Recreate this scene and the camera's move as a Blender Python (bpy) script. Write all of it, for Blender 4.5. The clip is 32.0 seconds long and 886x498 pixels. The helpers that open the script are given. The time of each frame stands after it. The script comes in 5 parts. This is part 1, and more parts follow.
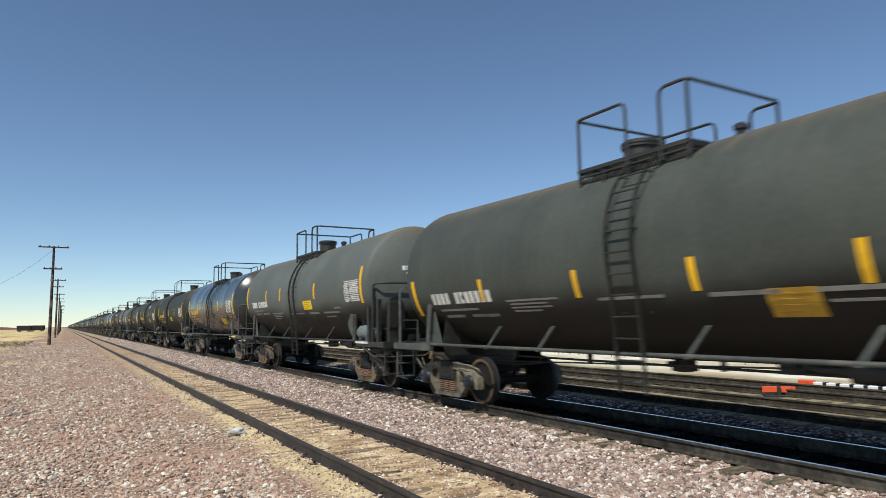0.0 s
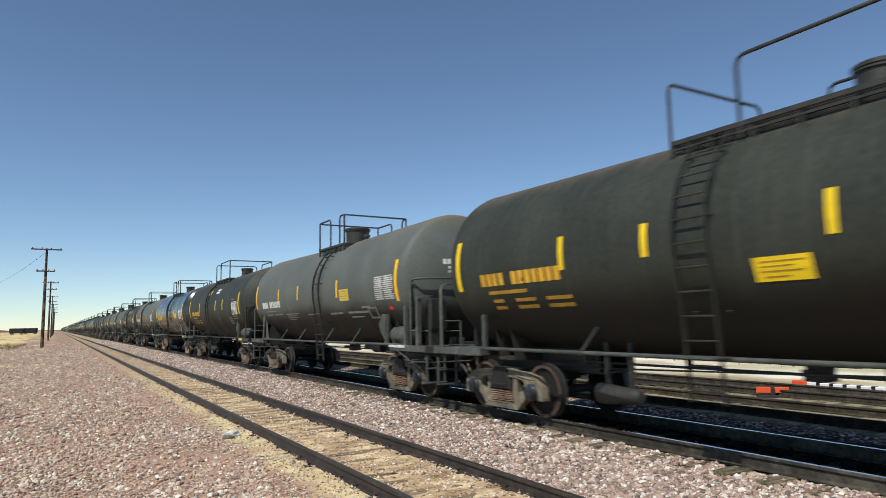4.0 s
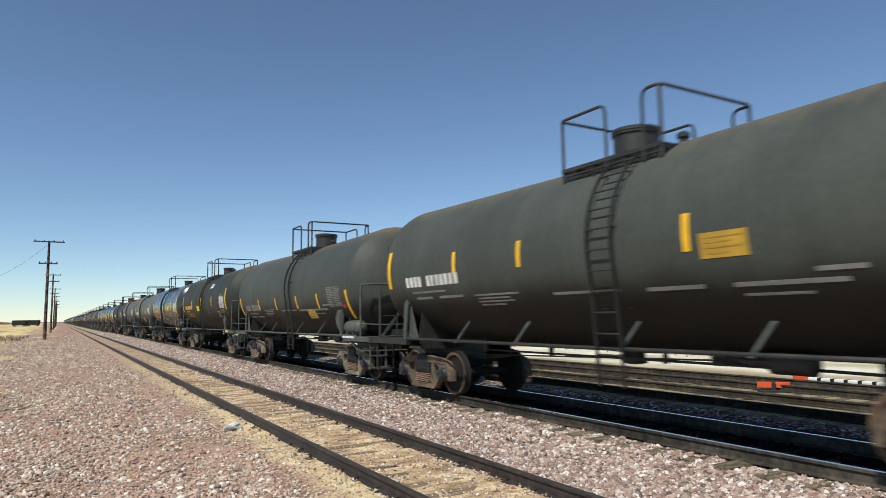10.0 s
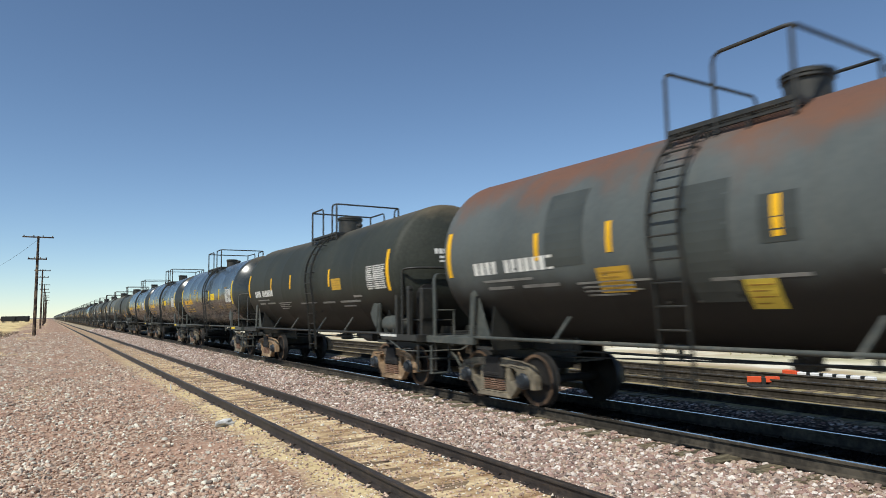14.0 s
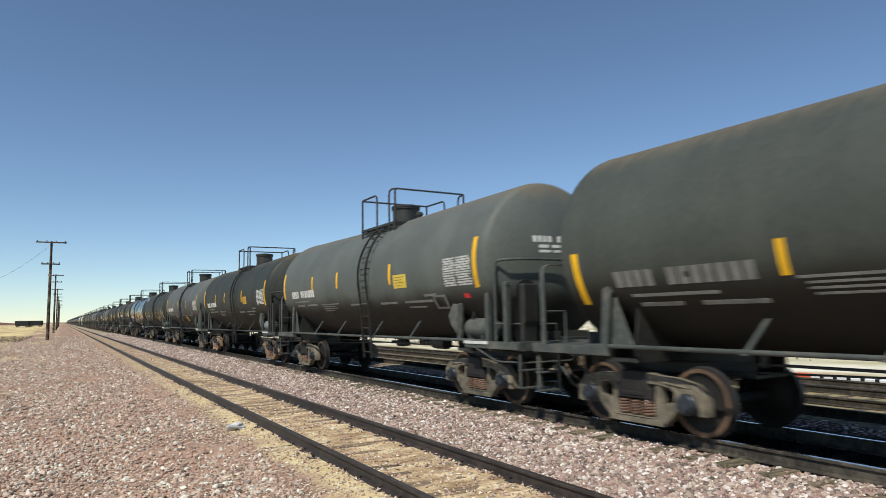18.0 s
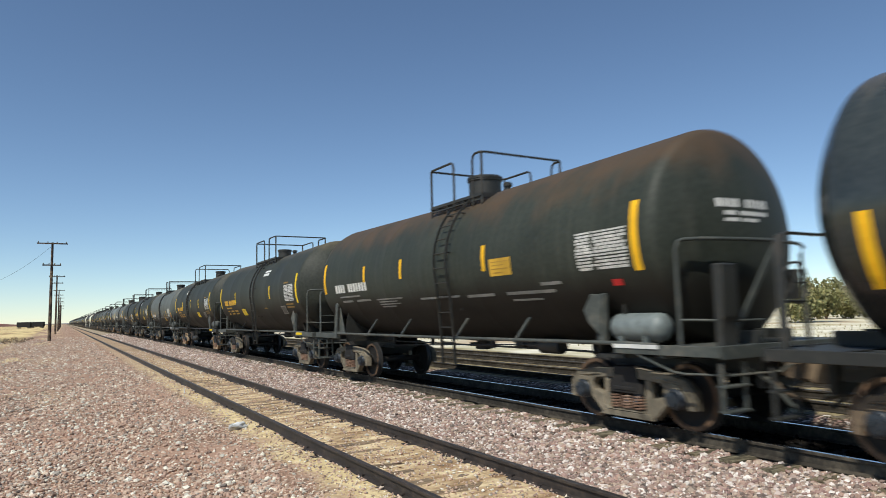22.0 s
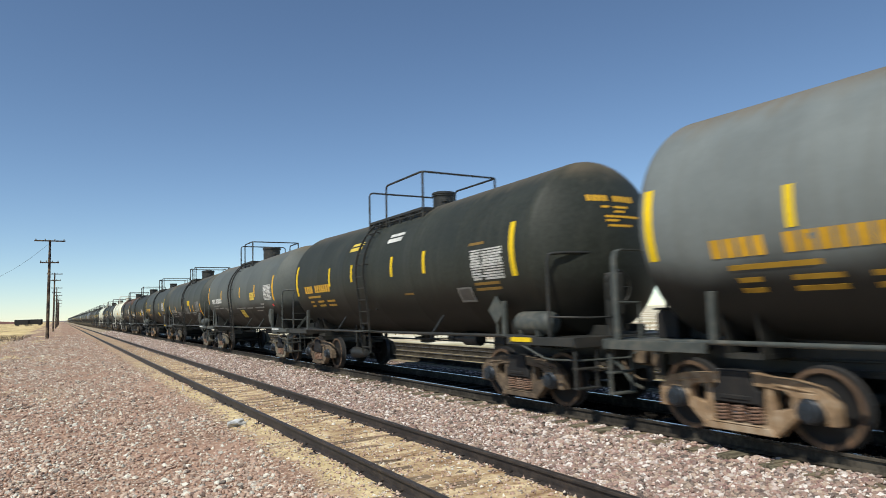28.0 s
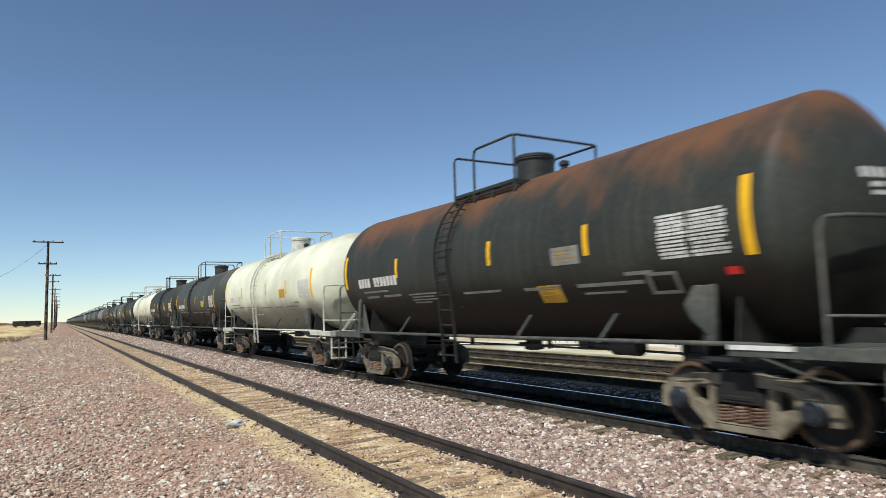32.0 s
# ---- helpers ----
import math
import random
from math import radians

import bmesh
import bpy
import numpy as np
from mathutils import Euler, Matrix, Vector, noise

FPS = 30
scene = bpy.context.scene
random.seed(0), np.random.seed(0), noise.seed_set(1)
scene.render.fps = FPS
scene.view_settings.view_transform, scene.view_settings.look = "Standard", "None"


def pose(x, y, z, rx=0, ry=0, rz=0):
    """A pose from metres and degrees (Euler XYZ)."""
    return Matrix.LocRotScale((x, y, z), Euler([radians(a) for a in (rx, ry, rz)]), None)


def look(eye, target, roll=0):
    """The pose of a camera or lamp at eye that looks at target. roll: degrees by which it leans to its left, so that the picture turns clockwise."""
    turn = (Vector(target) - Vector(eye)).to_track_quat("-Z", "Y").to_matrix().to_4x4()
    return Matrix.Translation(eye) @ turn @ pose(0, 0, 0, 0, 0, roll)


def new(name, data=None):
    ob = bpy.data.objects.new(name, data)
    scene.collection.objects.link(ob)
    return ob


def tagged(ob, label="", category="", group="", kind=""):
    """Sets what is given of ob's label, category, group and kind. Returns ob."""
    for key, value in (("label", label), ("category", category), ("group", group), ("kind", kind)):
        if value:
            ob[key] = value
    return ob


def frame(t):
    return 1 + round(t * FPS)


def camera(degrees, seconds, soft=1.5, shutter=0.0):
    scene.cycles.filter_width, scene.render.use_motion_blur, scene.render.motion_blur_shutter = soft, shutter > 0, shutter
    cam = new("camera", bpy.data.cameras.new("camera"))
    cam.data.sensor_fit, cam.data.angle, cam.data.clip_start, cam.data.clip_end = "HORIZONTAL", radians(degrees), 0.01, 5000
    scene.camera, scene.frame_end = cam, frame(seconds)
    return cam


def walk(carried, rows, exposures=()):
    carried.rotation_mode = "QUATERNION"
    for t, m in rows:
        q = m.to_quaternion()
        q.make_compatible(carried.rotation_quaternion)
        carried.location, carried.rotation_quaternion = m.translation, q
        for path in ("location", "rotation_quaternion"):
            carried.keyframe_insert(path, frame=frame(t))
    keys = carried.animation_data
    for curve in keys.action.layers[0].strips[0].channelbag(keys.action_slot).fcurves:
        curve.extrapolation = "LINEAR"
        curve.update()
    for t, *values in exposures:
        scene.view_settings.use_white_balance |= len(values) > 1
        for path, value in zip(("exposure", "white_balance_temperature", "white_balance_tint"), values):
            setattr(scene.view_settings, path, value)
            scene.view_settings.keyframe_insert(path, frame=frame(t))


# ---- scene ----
# the camera stands on the gravel beside the siding and sways a little in the hand
cam = camera(69.0, 32.0, soft=0.3, shutter=0.16)
EYE = (0.0, 0.0, 1.68)
# seconds, tilt, lean, turn in degrees
walk(cam, [(t, pose(*EYE, a, b, c)) for t, a, b, c in [
    (0, 96.42, 0.90, -30.28), (0.5, 96.50, 1.08, -30.22), (1, 96.51, 1.15, -29.96), (1.5, 96.59, 1.37, -29.87), (2, 96.64, 1.41, -30.24),
    (2.5, 96.38, 1.31, -30.45), (3, 96.00, 1.39, -30.81), (3.5, 96.34, 1.13, -30.87), (5.5, 96.70, 1.03, -30.57), (6, 96.77, 0.93, -30.64),
    (6.5, 96.79, 1.06, -30.95), (7, 96.81, 0.95, -30.78), (7.5, 96.79, 0.94, -30.63), (8, 96.68, 0.71, -30.72), (8.5, 96.46, 0.74, -30.54),
    (9, 96.36, 0.98, -30.47), (9.5, 96.20, 0.98, -30.56), (10, 96.00, 0.82, -30.60), (10.5, 95.91, 0.83, -29.99), (11, 95.85, 0.78, -30.24),
    (11.5, 95.86, 0.94, -30.58), (12, 95.79, 1.03, -30.72), (12.5, 95.81, 1.14, -30.97), (13, 95.84, 1.12, -30.97), (13.5, 95.73, 0.76, -31.21),
    (14, 95.59, 0.89, -31.29), (14.5, 95.90, 1.08, -30.90), (16.5, 95.61, 1.10, -30.56), (17, 95.87, 1.19, -30.53), (17.5, 96.00, 1.05, -30.37),
    (18, 95.91, 1.05, -30.42), (18.5, 95.84, 1.00, -30.37), (19, 96.15, 1.31, -30.14), (19.5, 96.24, 1.35, -29.67), (20, 96.12, 1.45, -29.81),
    (20.5, 95.86, 1.57, -29.93), (21, 95.51, 1.64, -30.22), (21.5, 95.30, 1.58, -30.47), (22, 95.74, 1.49, -30.31), (22.5, 95.84, 1.55, -30.31),
    (23, 95.15, 1.23, -30.30), (23.5, 94.91, 1.33, -30.54), (24, 94.93, 1.35, -30.66), (24.5, 94.92, 1.25, -30.53), (25, 94.95, 1.38, -30.49),
    (25.5, 94.85, 1.43, -30.75), (27.5, 95.23, 1.57, -30.53), (28, 95.44, 1.61, -30.46), (28.5, 95.56, 1.89, -30.31), (29, 95.66, 1.83, -30.51),
    (29.5, 95.73, 1.82, -30.54), (30, 95.72, 1.67, -30.28), (30.5, 95.68, 1.64, -30.39), (31, 95.51, 1.90, -30.37), (31.5, 95.48, 1.92, -30.42),
    (32, 95.53, 1.65, -30.57),
]])

# ---- light: high clear desert sun behind and left of the camera ----
SUN = Vector((-0.55, -0.27, 0.77)).normalized()
world = bpy.data.worlds.new("sky")
world.use_nodes = True
scene.world = world
wn = world.node_tree
sky = wn.nodes.new("ShaderNodeTexSky")
sky.sky_type = "NISHITA"
sky.sun_disc = False
sky.sun_elevation = math.asin(SUN.z)
sky.sun_rotation = math.atan2(SUN.x, SUN.y)
sky.altitude = 900
sky.air_density, sky.dust_density, sky.ozone_density = 0.88, 0.0, 3.0
tint = wn.nodes.new("ShaderNodeMix")
tint.data_type, tint.blend_type = "RGBA", "MULTIPLY"
tint.inputs[0].default_value = 1.0
tint.inputs[7].default_value = (0.97, 1.0, 0.98, 1)
wn.links.new(sky.outputs[0], tint.inputs[6])
wn.links.new(tint.outputs[2], wn.nodes["Background"].inputs[0])
wn.nodes["Background"].inputs[1].default_value = 0.12
sun = new("sun", bpy.data.lights.new("sun", "SUN"))
sun.data.energy, sun.data.angle, sun.data.color = 4.2, radians(0.53), (1.0, 0.965, 0.88)
sun.matrix_world = look(SUN * 100, (0, 0, 0))
scene.view_settings.exposure = 0.0


# ---- materials ----
def ramp(nodes, stops):
    r = nodes.new("ShaderNodeValToRGB")
    while len(r.color_ramp.elements) < len(stops):
        r.color_ramp.elements.new(0.5)
    for e, (p, c) in zip(r.color_ramp.elements, stops):
        e.position, e.color = p, (*c, 1)
    return r


class Mat:
    """A node material with a few short ways to wire it."""

    def __init__(self, name, rough=0.6, metal=0.0):
        self.m = bpy.data.materials.new(name)
        self.m.use_nodes = True
        self.n, self.l = self.m.node_tree.nodes, self.m.node_tree.links
        self.b = self.n["Principled BSDF"]
        self.b.inputs["Roughness"].default_value = rough
        self.b.inputs["Metallic"].default_value = metal
        self.co = self.n.new("ShaderNodeTexCoord").outputs["Object"]

    def world_coords(self):
        self.co = self.n.new("ShaderNodeNewGeometry").outputs["Position"]

    def per_object(self, spread=37.0):
        """Shift the grain from object to object."""
        info = self.n.new("ShaderNodeObjectInfo")
        mul = self.math("MULTIPLY", info.outputs["Random"], spread)
        add = self.n.new("ShaderNodeVectorMath")
        self.l.new(self.co, add.inputs[0])
        self.l.new(mul, add.inputs[1])
        self.co = add.outputs[0]
        return info.outputs["Random"]

    def scaled(self, s):
        v = self.n.new("ShaderNodeVectorMath")
        v.operation = "MULTIPLY"
        self.l.new(self.co, v.inputs[0])
        v.inputs[1].default_value = s
        return v.outputs[0]

    def noise(self, scale, detail=4, rough=0.55, co=None):
        t = self.n.new("ShaderNodeTexNoise")
        t.inputs["Scale"].default_value, t.inputs["Detail"].default_value, t.inputs["Roughness"].default_value = scale, detail, rough
        self.l.new(co or self.co, t.inputs["Vector"])
        return t.outputs["Fac"]

    def cells(self, scale, co=None):
        t = self.n.new("ShaderNodeTexVoronoi")
        t.inputs["Scale"].default_value = scale
        self.l.new(co or self.co, t.inputs["Vector"])
        return t

    def math(self, op, a, b=0.0, clamp=False):
        t = self.n.new("ShaderNodeMath")
        t.operation, t.use_clamp = op, clamp
        for i, v in enumerate((a, b)):
            if isinstance(v, (int, float)):
                t.inputs[i].default_value = v
            else:
                self.l.new(v, t.inputs[i])
        return t.outputs[0]

    def step(self, v, lo, hi):
        t = self.n.new("ShaderNodeMapRange")
        t.interpolation_type = "SMOOTHSTEP"
        self.l.new(v, t.inputs["Value"])
        t.inputs["From Min"].default_value, t.inputs["From Max"].default_value = lo, hi
        return t.outputs["Result"]

    def mix(self, fac, a, b, mode="MIX"):
        t = self.n.new("ShaderNodeMix")
        t.data_type, t.blend_type = "RGBA", mode
        for sock, v in ((t.inputs[0], fac), (t.inputs[6], a), (t.inputs[7], b)):
            if isinstance(v, (int, float)):
                sock.default_value = v
            elif isinstance(v, tuple):
                sock.default_value = (*v, 1)
            else:
                self.l.new(v, sock)
        return t.outputs[2]

    def ramp(self, v, stops):
        r = ramp(self.n, stops)
        self.l.new(v, r.inputs[0])
        return r.outputs[0]

    def axis(self, i, co=None):
        s = self.n.new("ShaderNodeSeparateXYZ")
        self.l.new(co or self.co, s.inputs[0])
        return s.outputs[i]

    def colour(self, c):
        if isinstance(c, tuple):
            self.b.inputs["Base Color"].default_value = (*c, 1)
        else:
            self.l.new(c, self.b.inputs["Base Color"])
        return self

    def rough(self, v, lo, hi):
        t = self.n.new("ShaderNodeMapRange")
        self.l.new(v, t.inputs["Value"])
        t.inputs["To Min"].default_value, t.inputs["To Max"].default_value = lo, hi
        self.l.new(t.outputs["Result"], self.b.inputs["Roughness"])
        return self

    def bump(self, v, strength=0.3, dist=0.01):
        t = self.n.new("ShaderNodeBump")
        t.inputs["Strength"].default_value, t.inputs["Distance"].default_value = strength, dist
        self.l.new(v, t.inputs["Height"])
        self.l.new(t.outputs[0], self.b.inputs["Normal"])
        return self


def tank_paint(name, base, rust=0.0, rough=0.55, grime=0.5, patches=None, chips=0.0, rust_colour=(0.17, 0.062, 0.028)):
    """Weathered paint on a tank: faded top, dust, run-down streaks, oily dirt with painted shade below, optional rust
    and repainted patches.
    """
    m = Mat(name, rough)
    local = m.co
    z = m.axis(2, local)
    y = m.axis(1, local)
    m.per_object()
    broad = m.noise(0.7, 5)
    fine = m.noise(14, 4)
    streak = m.noise(2.2, 5, co=m.scaled((1, 3.0, 0.22)))
    c = m.mix(m.step(broad, 0.35, 0.7), base, tuple(v * 1.28 + 0.004 for v in base))
    if patches:
        block = m.cells(0.62, m.scaled((0.6, 1.0, 1.1)))
        block.distance = "CHEBYCHEV"
        pick = m.math("GREATER_THAN", m.axis(0, block.outputs["Color"]), 0.72)
        band = m.math("MULTIPLY", m.step(z, 2.05, 2.1), m.step(z, 3.4, 3.35))
        c = m.mix(m.math("MULTIPLY", pick, band), c, patches)
    if chips:
        # bare dark belly with a ragged upper edge, and sprayed blotches above it
        ragged = m.math("ADD", z, m.math("MULTIPLY", m.math("SUBTRACT", m.noise(1.3, 5), 0.5), 0.35))
        along = m.math("MULTIPLY", m.step(y, -3.75, -3.35), m.step(y, 2.35, 1.9))
        belly = m.math("MULTIPLY", m.step(ragged, 2.58, 2.54), along)
        spray = m.math("MULTIPLY", m.math("MULTIPLY", m.step(z, 2.4, 2.6), m.step(z, 3.35, 3.0)), m.math("MULTIPLY", m.step(y, -2.0, -1.5), m.step(y, 2.7, 2.3)))
        spray = m.step(m.math("MULTIPLY", spray, m.noise(1.15, 3, 0.5, m.scaled((1, 1.5, 0.7)))), 0.46, 0.52)
        c = m.mix(m.math("MULTIPLY", m.math("MAXIMUM", belly, spray), chips), c, (0.035, 0.038, 0.040))
    dust = m.math("MULTIPLY", m.step(streak, 0.45, 0.75), 0.35 * grime)
    c = m.mix(dust, c, (0.11, 0.105, 0.085))
    # oily road dirt on the belly, blackened further by painted underside shade
    low = m.math("MULTIPLY", m.step(m.math("ADD", z, m.math("MULTIPLY", broad, 0.5)), 2.62, 2.12), min(0.9, 1.8 * grime))
    if rust:
        edge = m.math("ADD", z, m.math("MULTIPLY", m.math("SUBTRACT", m.noise(1.1, 7, 0.6, m.scaled((1, 1.0, 0.5))), 0.5), 2.4))
        c = m.mix(m.math("MULTIPLY", m.step(edge, 3.25, 4.15), rust), c, m.mix(fine, rust_colour, tuple(v * 0.45 for v in rust_colour)))
    else:
        top = m.math("MULTIPLY", m.step(m.math("ADD", z, m.math("MULTIPLY", streak, 0.5)), 4.02, 4.62), min(0.9, 1.5 * grime))
        c = m.mix(top, c, (0.19, 0.145, 0.085))
    c = m.mix(0.12, c, m.ramp(fine, [(0.3, (0.01, 0.01, 0.01)), (0.7, (0.14, 0.145, 0.135))]))
    c = m.mix(low, c, (0.011, 0.009, 0.007))
    m.colour(c)
    m.b.inputs["Specular IOR Level"].default_value = 0.55 if rough < 0.35 else 0.3
    m.rough(m.math("ADD", m.math("MULTIPLY", fine, 0.4), m.math("MULTIPLY", broad, 0.6)), rough - 0.1, rough + (0.1 if rough < 0.35 else 0.22))
    m.bump(m.math("ADD", m.noise(1.6, 2), m.math("MULTIPLY", fine, 0.05)), 0.12, 0.03)
    return m.m


def plain(name, base, rough=0.6, metal=0.0, spread=0.35, scale=9.0, bump=0.15, second=None):
    m = Mat(name, rough, metal)
    m.per_object()
    a, b = m.noise(scale, 5), m.noise(scale * 0.13, 4)
    v = m.math("ADD", m.math("MULTIPLY", a, 0.5), m.math("MULTIPLY", b, 0.5))
    lo = tuple(x * (1 - spread) for x in base)
    hi = second or tuple(min(1, x * (1 + spread)) for x in base)
    m.colour(m.ramp(v, [(0.36, lo), (0.5, base), (0.64, hi)]))
    m.rough(a, max(0.05, rough - 0.12), min(1, rough + 0.15))
    m.bump(a, bump, 0.01)
    return m.m


PAINT = dict(
    charcoal=tank_paint("charcoal_paint", (0.019, 0.023, 0.016), grime=0.4),
    slate=tank_paint("slate_paint", (0.046, 0.053, 0.044)),
    grey=tank_paint("grey_paint", (0.090, 0.101, 0.090)),
    patched=tank_paint("patched_grey_paint", (0.080, 0.090, 0.082)),
    pale=tank_paint("pale_grey_paint", (0.17, 0.195, 0.20)),
    peeled=tank_paint("peeling_grey_paint", (0.15, 0.17, 0.165), chips=0.92, grime=0.6),
    blue=tank_paint("blue_black_paint", (0.022, 0.029, 0.029), rough=0.22, grime=0.4),
    rusty=tank_paint("rusty_black_paint", (0.020, 0.024, 0.019), rust=0.9, rough=0.55, rust_colour=(0.23, 0.095, 0.035)),
    browntop=tank_paint("brown_topped_black_paint", (0.020, 0.026, 0.018), rust=0.75, rough=0.55, rust_colour=(0.13, 0.075, 0.036)),
    rustgrey=tank_paint("rust_topped_grey_paint", (0.075, 0.088, 0.087), rust=0.85, rust_colour=(0.24, 0.10, 0.05)),
    brown=tank_paint("dusty_brown_paint", (0.052, 0.043, 0.034)),
    cream=tank_paint("cream_paint", (0.70, 0.71, 0.55), rough=0.5, grime=0.3),
)
M_STEEL = plain("dark_painted_steel", (0.024, 0.025, 0.022), 0.55, second=(0.045, 0.04, 0.032))
M_GREYSTEEL = plain("grey_painted_steel", (0.060, 0.068, 0.061), 0.6, second=(0.125, 0.118, 0.095))
M_WHITESTEEL = plain("cream_painted_steel", (0.55, 0.55, 0.48), 0.5)
M_CAST = plain("dusty_cast_steel", (0.15, 0.128, 0.09), 0.85, spread=0.6, scale=8, second=(0.25, 0.21, 0.145))
M_CASTTAN = plain("tan_dusty_cast_steel", (0.27, 0.175, 0.095), 0.85, spread=0.5, scale=8, second=(0.40, 0.31, 0.21))
M_CASTRED = plain("rusty_cast_steel", (0.115, 0.082, 0.052), 0.85, spread=0.6, scale=11, second=(0.20, 0.145, 0.09))
M_WHEEL = plain("rusty_wheel_rim", (0.12, 0.075, 0.045), 0.75, 0.1, spread=0.6, second=(0.19, 0.11, 0.062))
# black steel, which also paints the shade on the wheels
M_BLACKSHADE = plain("black_shade_steel", (0.010, 0.009, 0.008), 0.75, spread=0.5, second=(0.022, 0.018, 0.014))
M_RIM = plain("dark_wheel_rim", (0.035, 0.034, 0.033), 0.5, 0.4)
M_CAP = plain("bearing_cap_steel", (0.032, 0.039, 0.047), 0.4, 0.3)
M_SPRING = plain("rusty_spring_steel", (0.20, 0.115, 0.075), 0.8, second=(0.30, 0.20, 0.14))
M_YELLOW = plain("reflective_yellow", (0.80, 0.55, 0.004), 0.7, spread=0.12, scale=3, bump=0.02)
M_AMBER = plain("reflective_amber", (0.80, 0.44, 0.006), 0.7, spread=0.15, scale=3, bump=0.02)
M_LABEL = plain("yellow_label_sheet", (0.62, 0.46, 0.06), 0.5, spread=0.15, scale=3, bump=0.02)
M_ORANGE = plain("orange_label_sheet", (0.52, 0.31, 0.03), 0.7, spread=0.25, scale=3, bump=0.02)
M_WHITE = plain("white_lettering", (0.62, 0.62, 0.58), 0.6, spread=0.25, scale=5, bump=0.02)
M_DULL = plain("faded_white_lettering", (0.20, 0.20, 0.185), 0.6, spread=0.35, scale=5, bump=0.02)
M_GOLD = plain("yellow_lettering", (0.62, 0.34, 0.02), 0.6, spread=0.2, scale=5, bump=0.02)
M_GOLDMID = plain("worn_yellow_lettering", (0.42, 0.24, 0.02), 0.6, spread=0.3, scale=5, bump=0.02)
M_GOLDDULL = plain("faded_yellow_lettering", (0.22, 0.13, 0.025), 0.6, spread=0.3, scale=5, bump=0.02)
M_OLDPRINT = plain("faded_brown_print", (0.36, 0.21, 0.03), 0.7, spread=0.3, scale=5, bump=0.02)
M_PLACARD = plain("dirty_placard_metal", (0.085, 0.08, 0.072), 0.6, spread=0.3, scale=6)
M_RED = plain("red_tag", (0.55, 0.02, 0.02), 0.5)
M_BLUEGREY = plain("grey_drum_paint", (0.15, 0.175, 0.17), 0.5)
M_PALEPATCH = plain("bare_primer_patch", (0.24, 0.25, 0.22), 0.7)
M_REPAINT = plain("dark_repaint", (0.026, 0.029, 0.028), 0.5, spread=0.2, scale=2, bump=0.05)
M_SOFTPAINT = plain("grey_green_repaint", (0.046, 0.054, 0.050), 0.55, spread=0.25, scale=2, bump=0.05)
M_RAIL = plain("brown_rail_steel", (0.045, 0.036, 0.031), 0.62, 0.25, spread=0.4, second=(0.085, 0.065, 0.05))
M_RAILDUST = plain("dusty_rail_steel", (0.048, 0.042, 0.034), 0.8, 0.0, spread=0.4, second=(0.10, 0.086, 0.066))
M_RAILDUST.node_tree.nodes["Principled BSDF"].inputs["Specular IOR Level"].default_value = 0.1
M_SHINE = plain("polished_rail_head", (0.55, 0.55, 0.56), 0.22, 1.0, spread=0.1)
M_DULLHEAD = plain("dull_rail_head", (0.10, 0.085, 0.075), 0.45, 0.6, spread=0.3)


def wood(name, base, dark, shaded=False):
    m = Mat(name, 0.85)
    along = m.axis(0)
    m.per_object()
    grain = m.noise(26, 6, 0.65, m.scaled((0.09, 1, 1)))
    wear = m.noise(1.7, 4)
    c = m.mix(m.step(grain, 0.38, 0.62), dark, base)
    c = m.mix(m.math("MULTIPLY", m.step(wear, 0.45, 0.7), 0.6), c, (0.34, 0.25, 0.15))
    if shaded:
        # the train's shade painted on the wood, from the near rail across
        c = m.mix(m.math("MULTIPLY", m.step(m.math("ADD", along, m.math("MULTIPLY", wear, 0.2)), -0.72, -0.52), 0.96), c, (0.008, 0.007, 0.006))
        m.b.inputs["Specular IOR Level"].default_value = 0.08
    return m.colour(c).bump(grain, 0.6, 0.02).m


M_TIE = wood("weathered_tie_wood", (0.29, 0.205, 0.12), (0.10, 0.068, 0.04))
M_TIEOLD = wood("grey_brown_tie_wood", (0.17, 0.135, 0.08), (0.06, 0.048, 0.03))
M_TIEDARK = wood("creosoted_tie_wood", (0.21, 0.185, 0.125), (0.07, 0.06, 0.042), True)
M_POLE = wood("brown_pole_wood", (0.038, 0.023, 0.019), (0.015, 0.009, 0.008))


def stone_mat(name, stops, spec=0.3, grit=0.2):
    m = Mat(name, 0.85)
    g = m.n.new("ShaderNodeNewGeometry")
    c = m.ramp(g.outputs["Random Per Island"], stops)
    f = m.noise(45, 3)
    c = m.mix(grit, c, m.ramp(f, [(0.3, (0.08, 0.06, 0.05)), (0.7, (0.62, 0.54, 0.46))]), "MIX")
    m.b.inputs["Specular IOR Level"].default_value = spec
    return m.colour(c).bump(f, 0.3, 0.004).m


BALLAST = [(0.0, (0.22, 0.12, 0.105)), (0.14, (0.46, 0.295, 0.225)), (0.30, (0.06, 0.045, 0.038)), (0.44, (0.56, 0.435, 0.325)), (0.60, (0.27, 0.175, 0.135)), (0.80, (0.88, 0.82, 0.74)), (0.9, (0.40, 0.26, 0.22)), (1.0, (0.05, 0.04, 0.035))]
GRAVEL = [(0.0, (0.37, 0.22, 0.155)), (0.2, (0.52, 0.35, 0.25)), (0.36, (0.15, 0.095, 0.07)), (0.5, (0.64, 0.49, 0.36)), (0.68, (0.39, 0.25, 0.18)), (0.86, (0.90, 0.81, 0.67)), (1.0, (0.09, 0.065, 0.055))]
GRAVEL = [(p, tuple(min(0.92, v * 1.1) for v in c)) for p, c in GRAVEL]
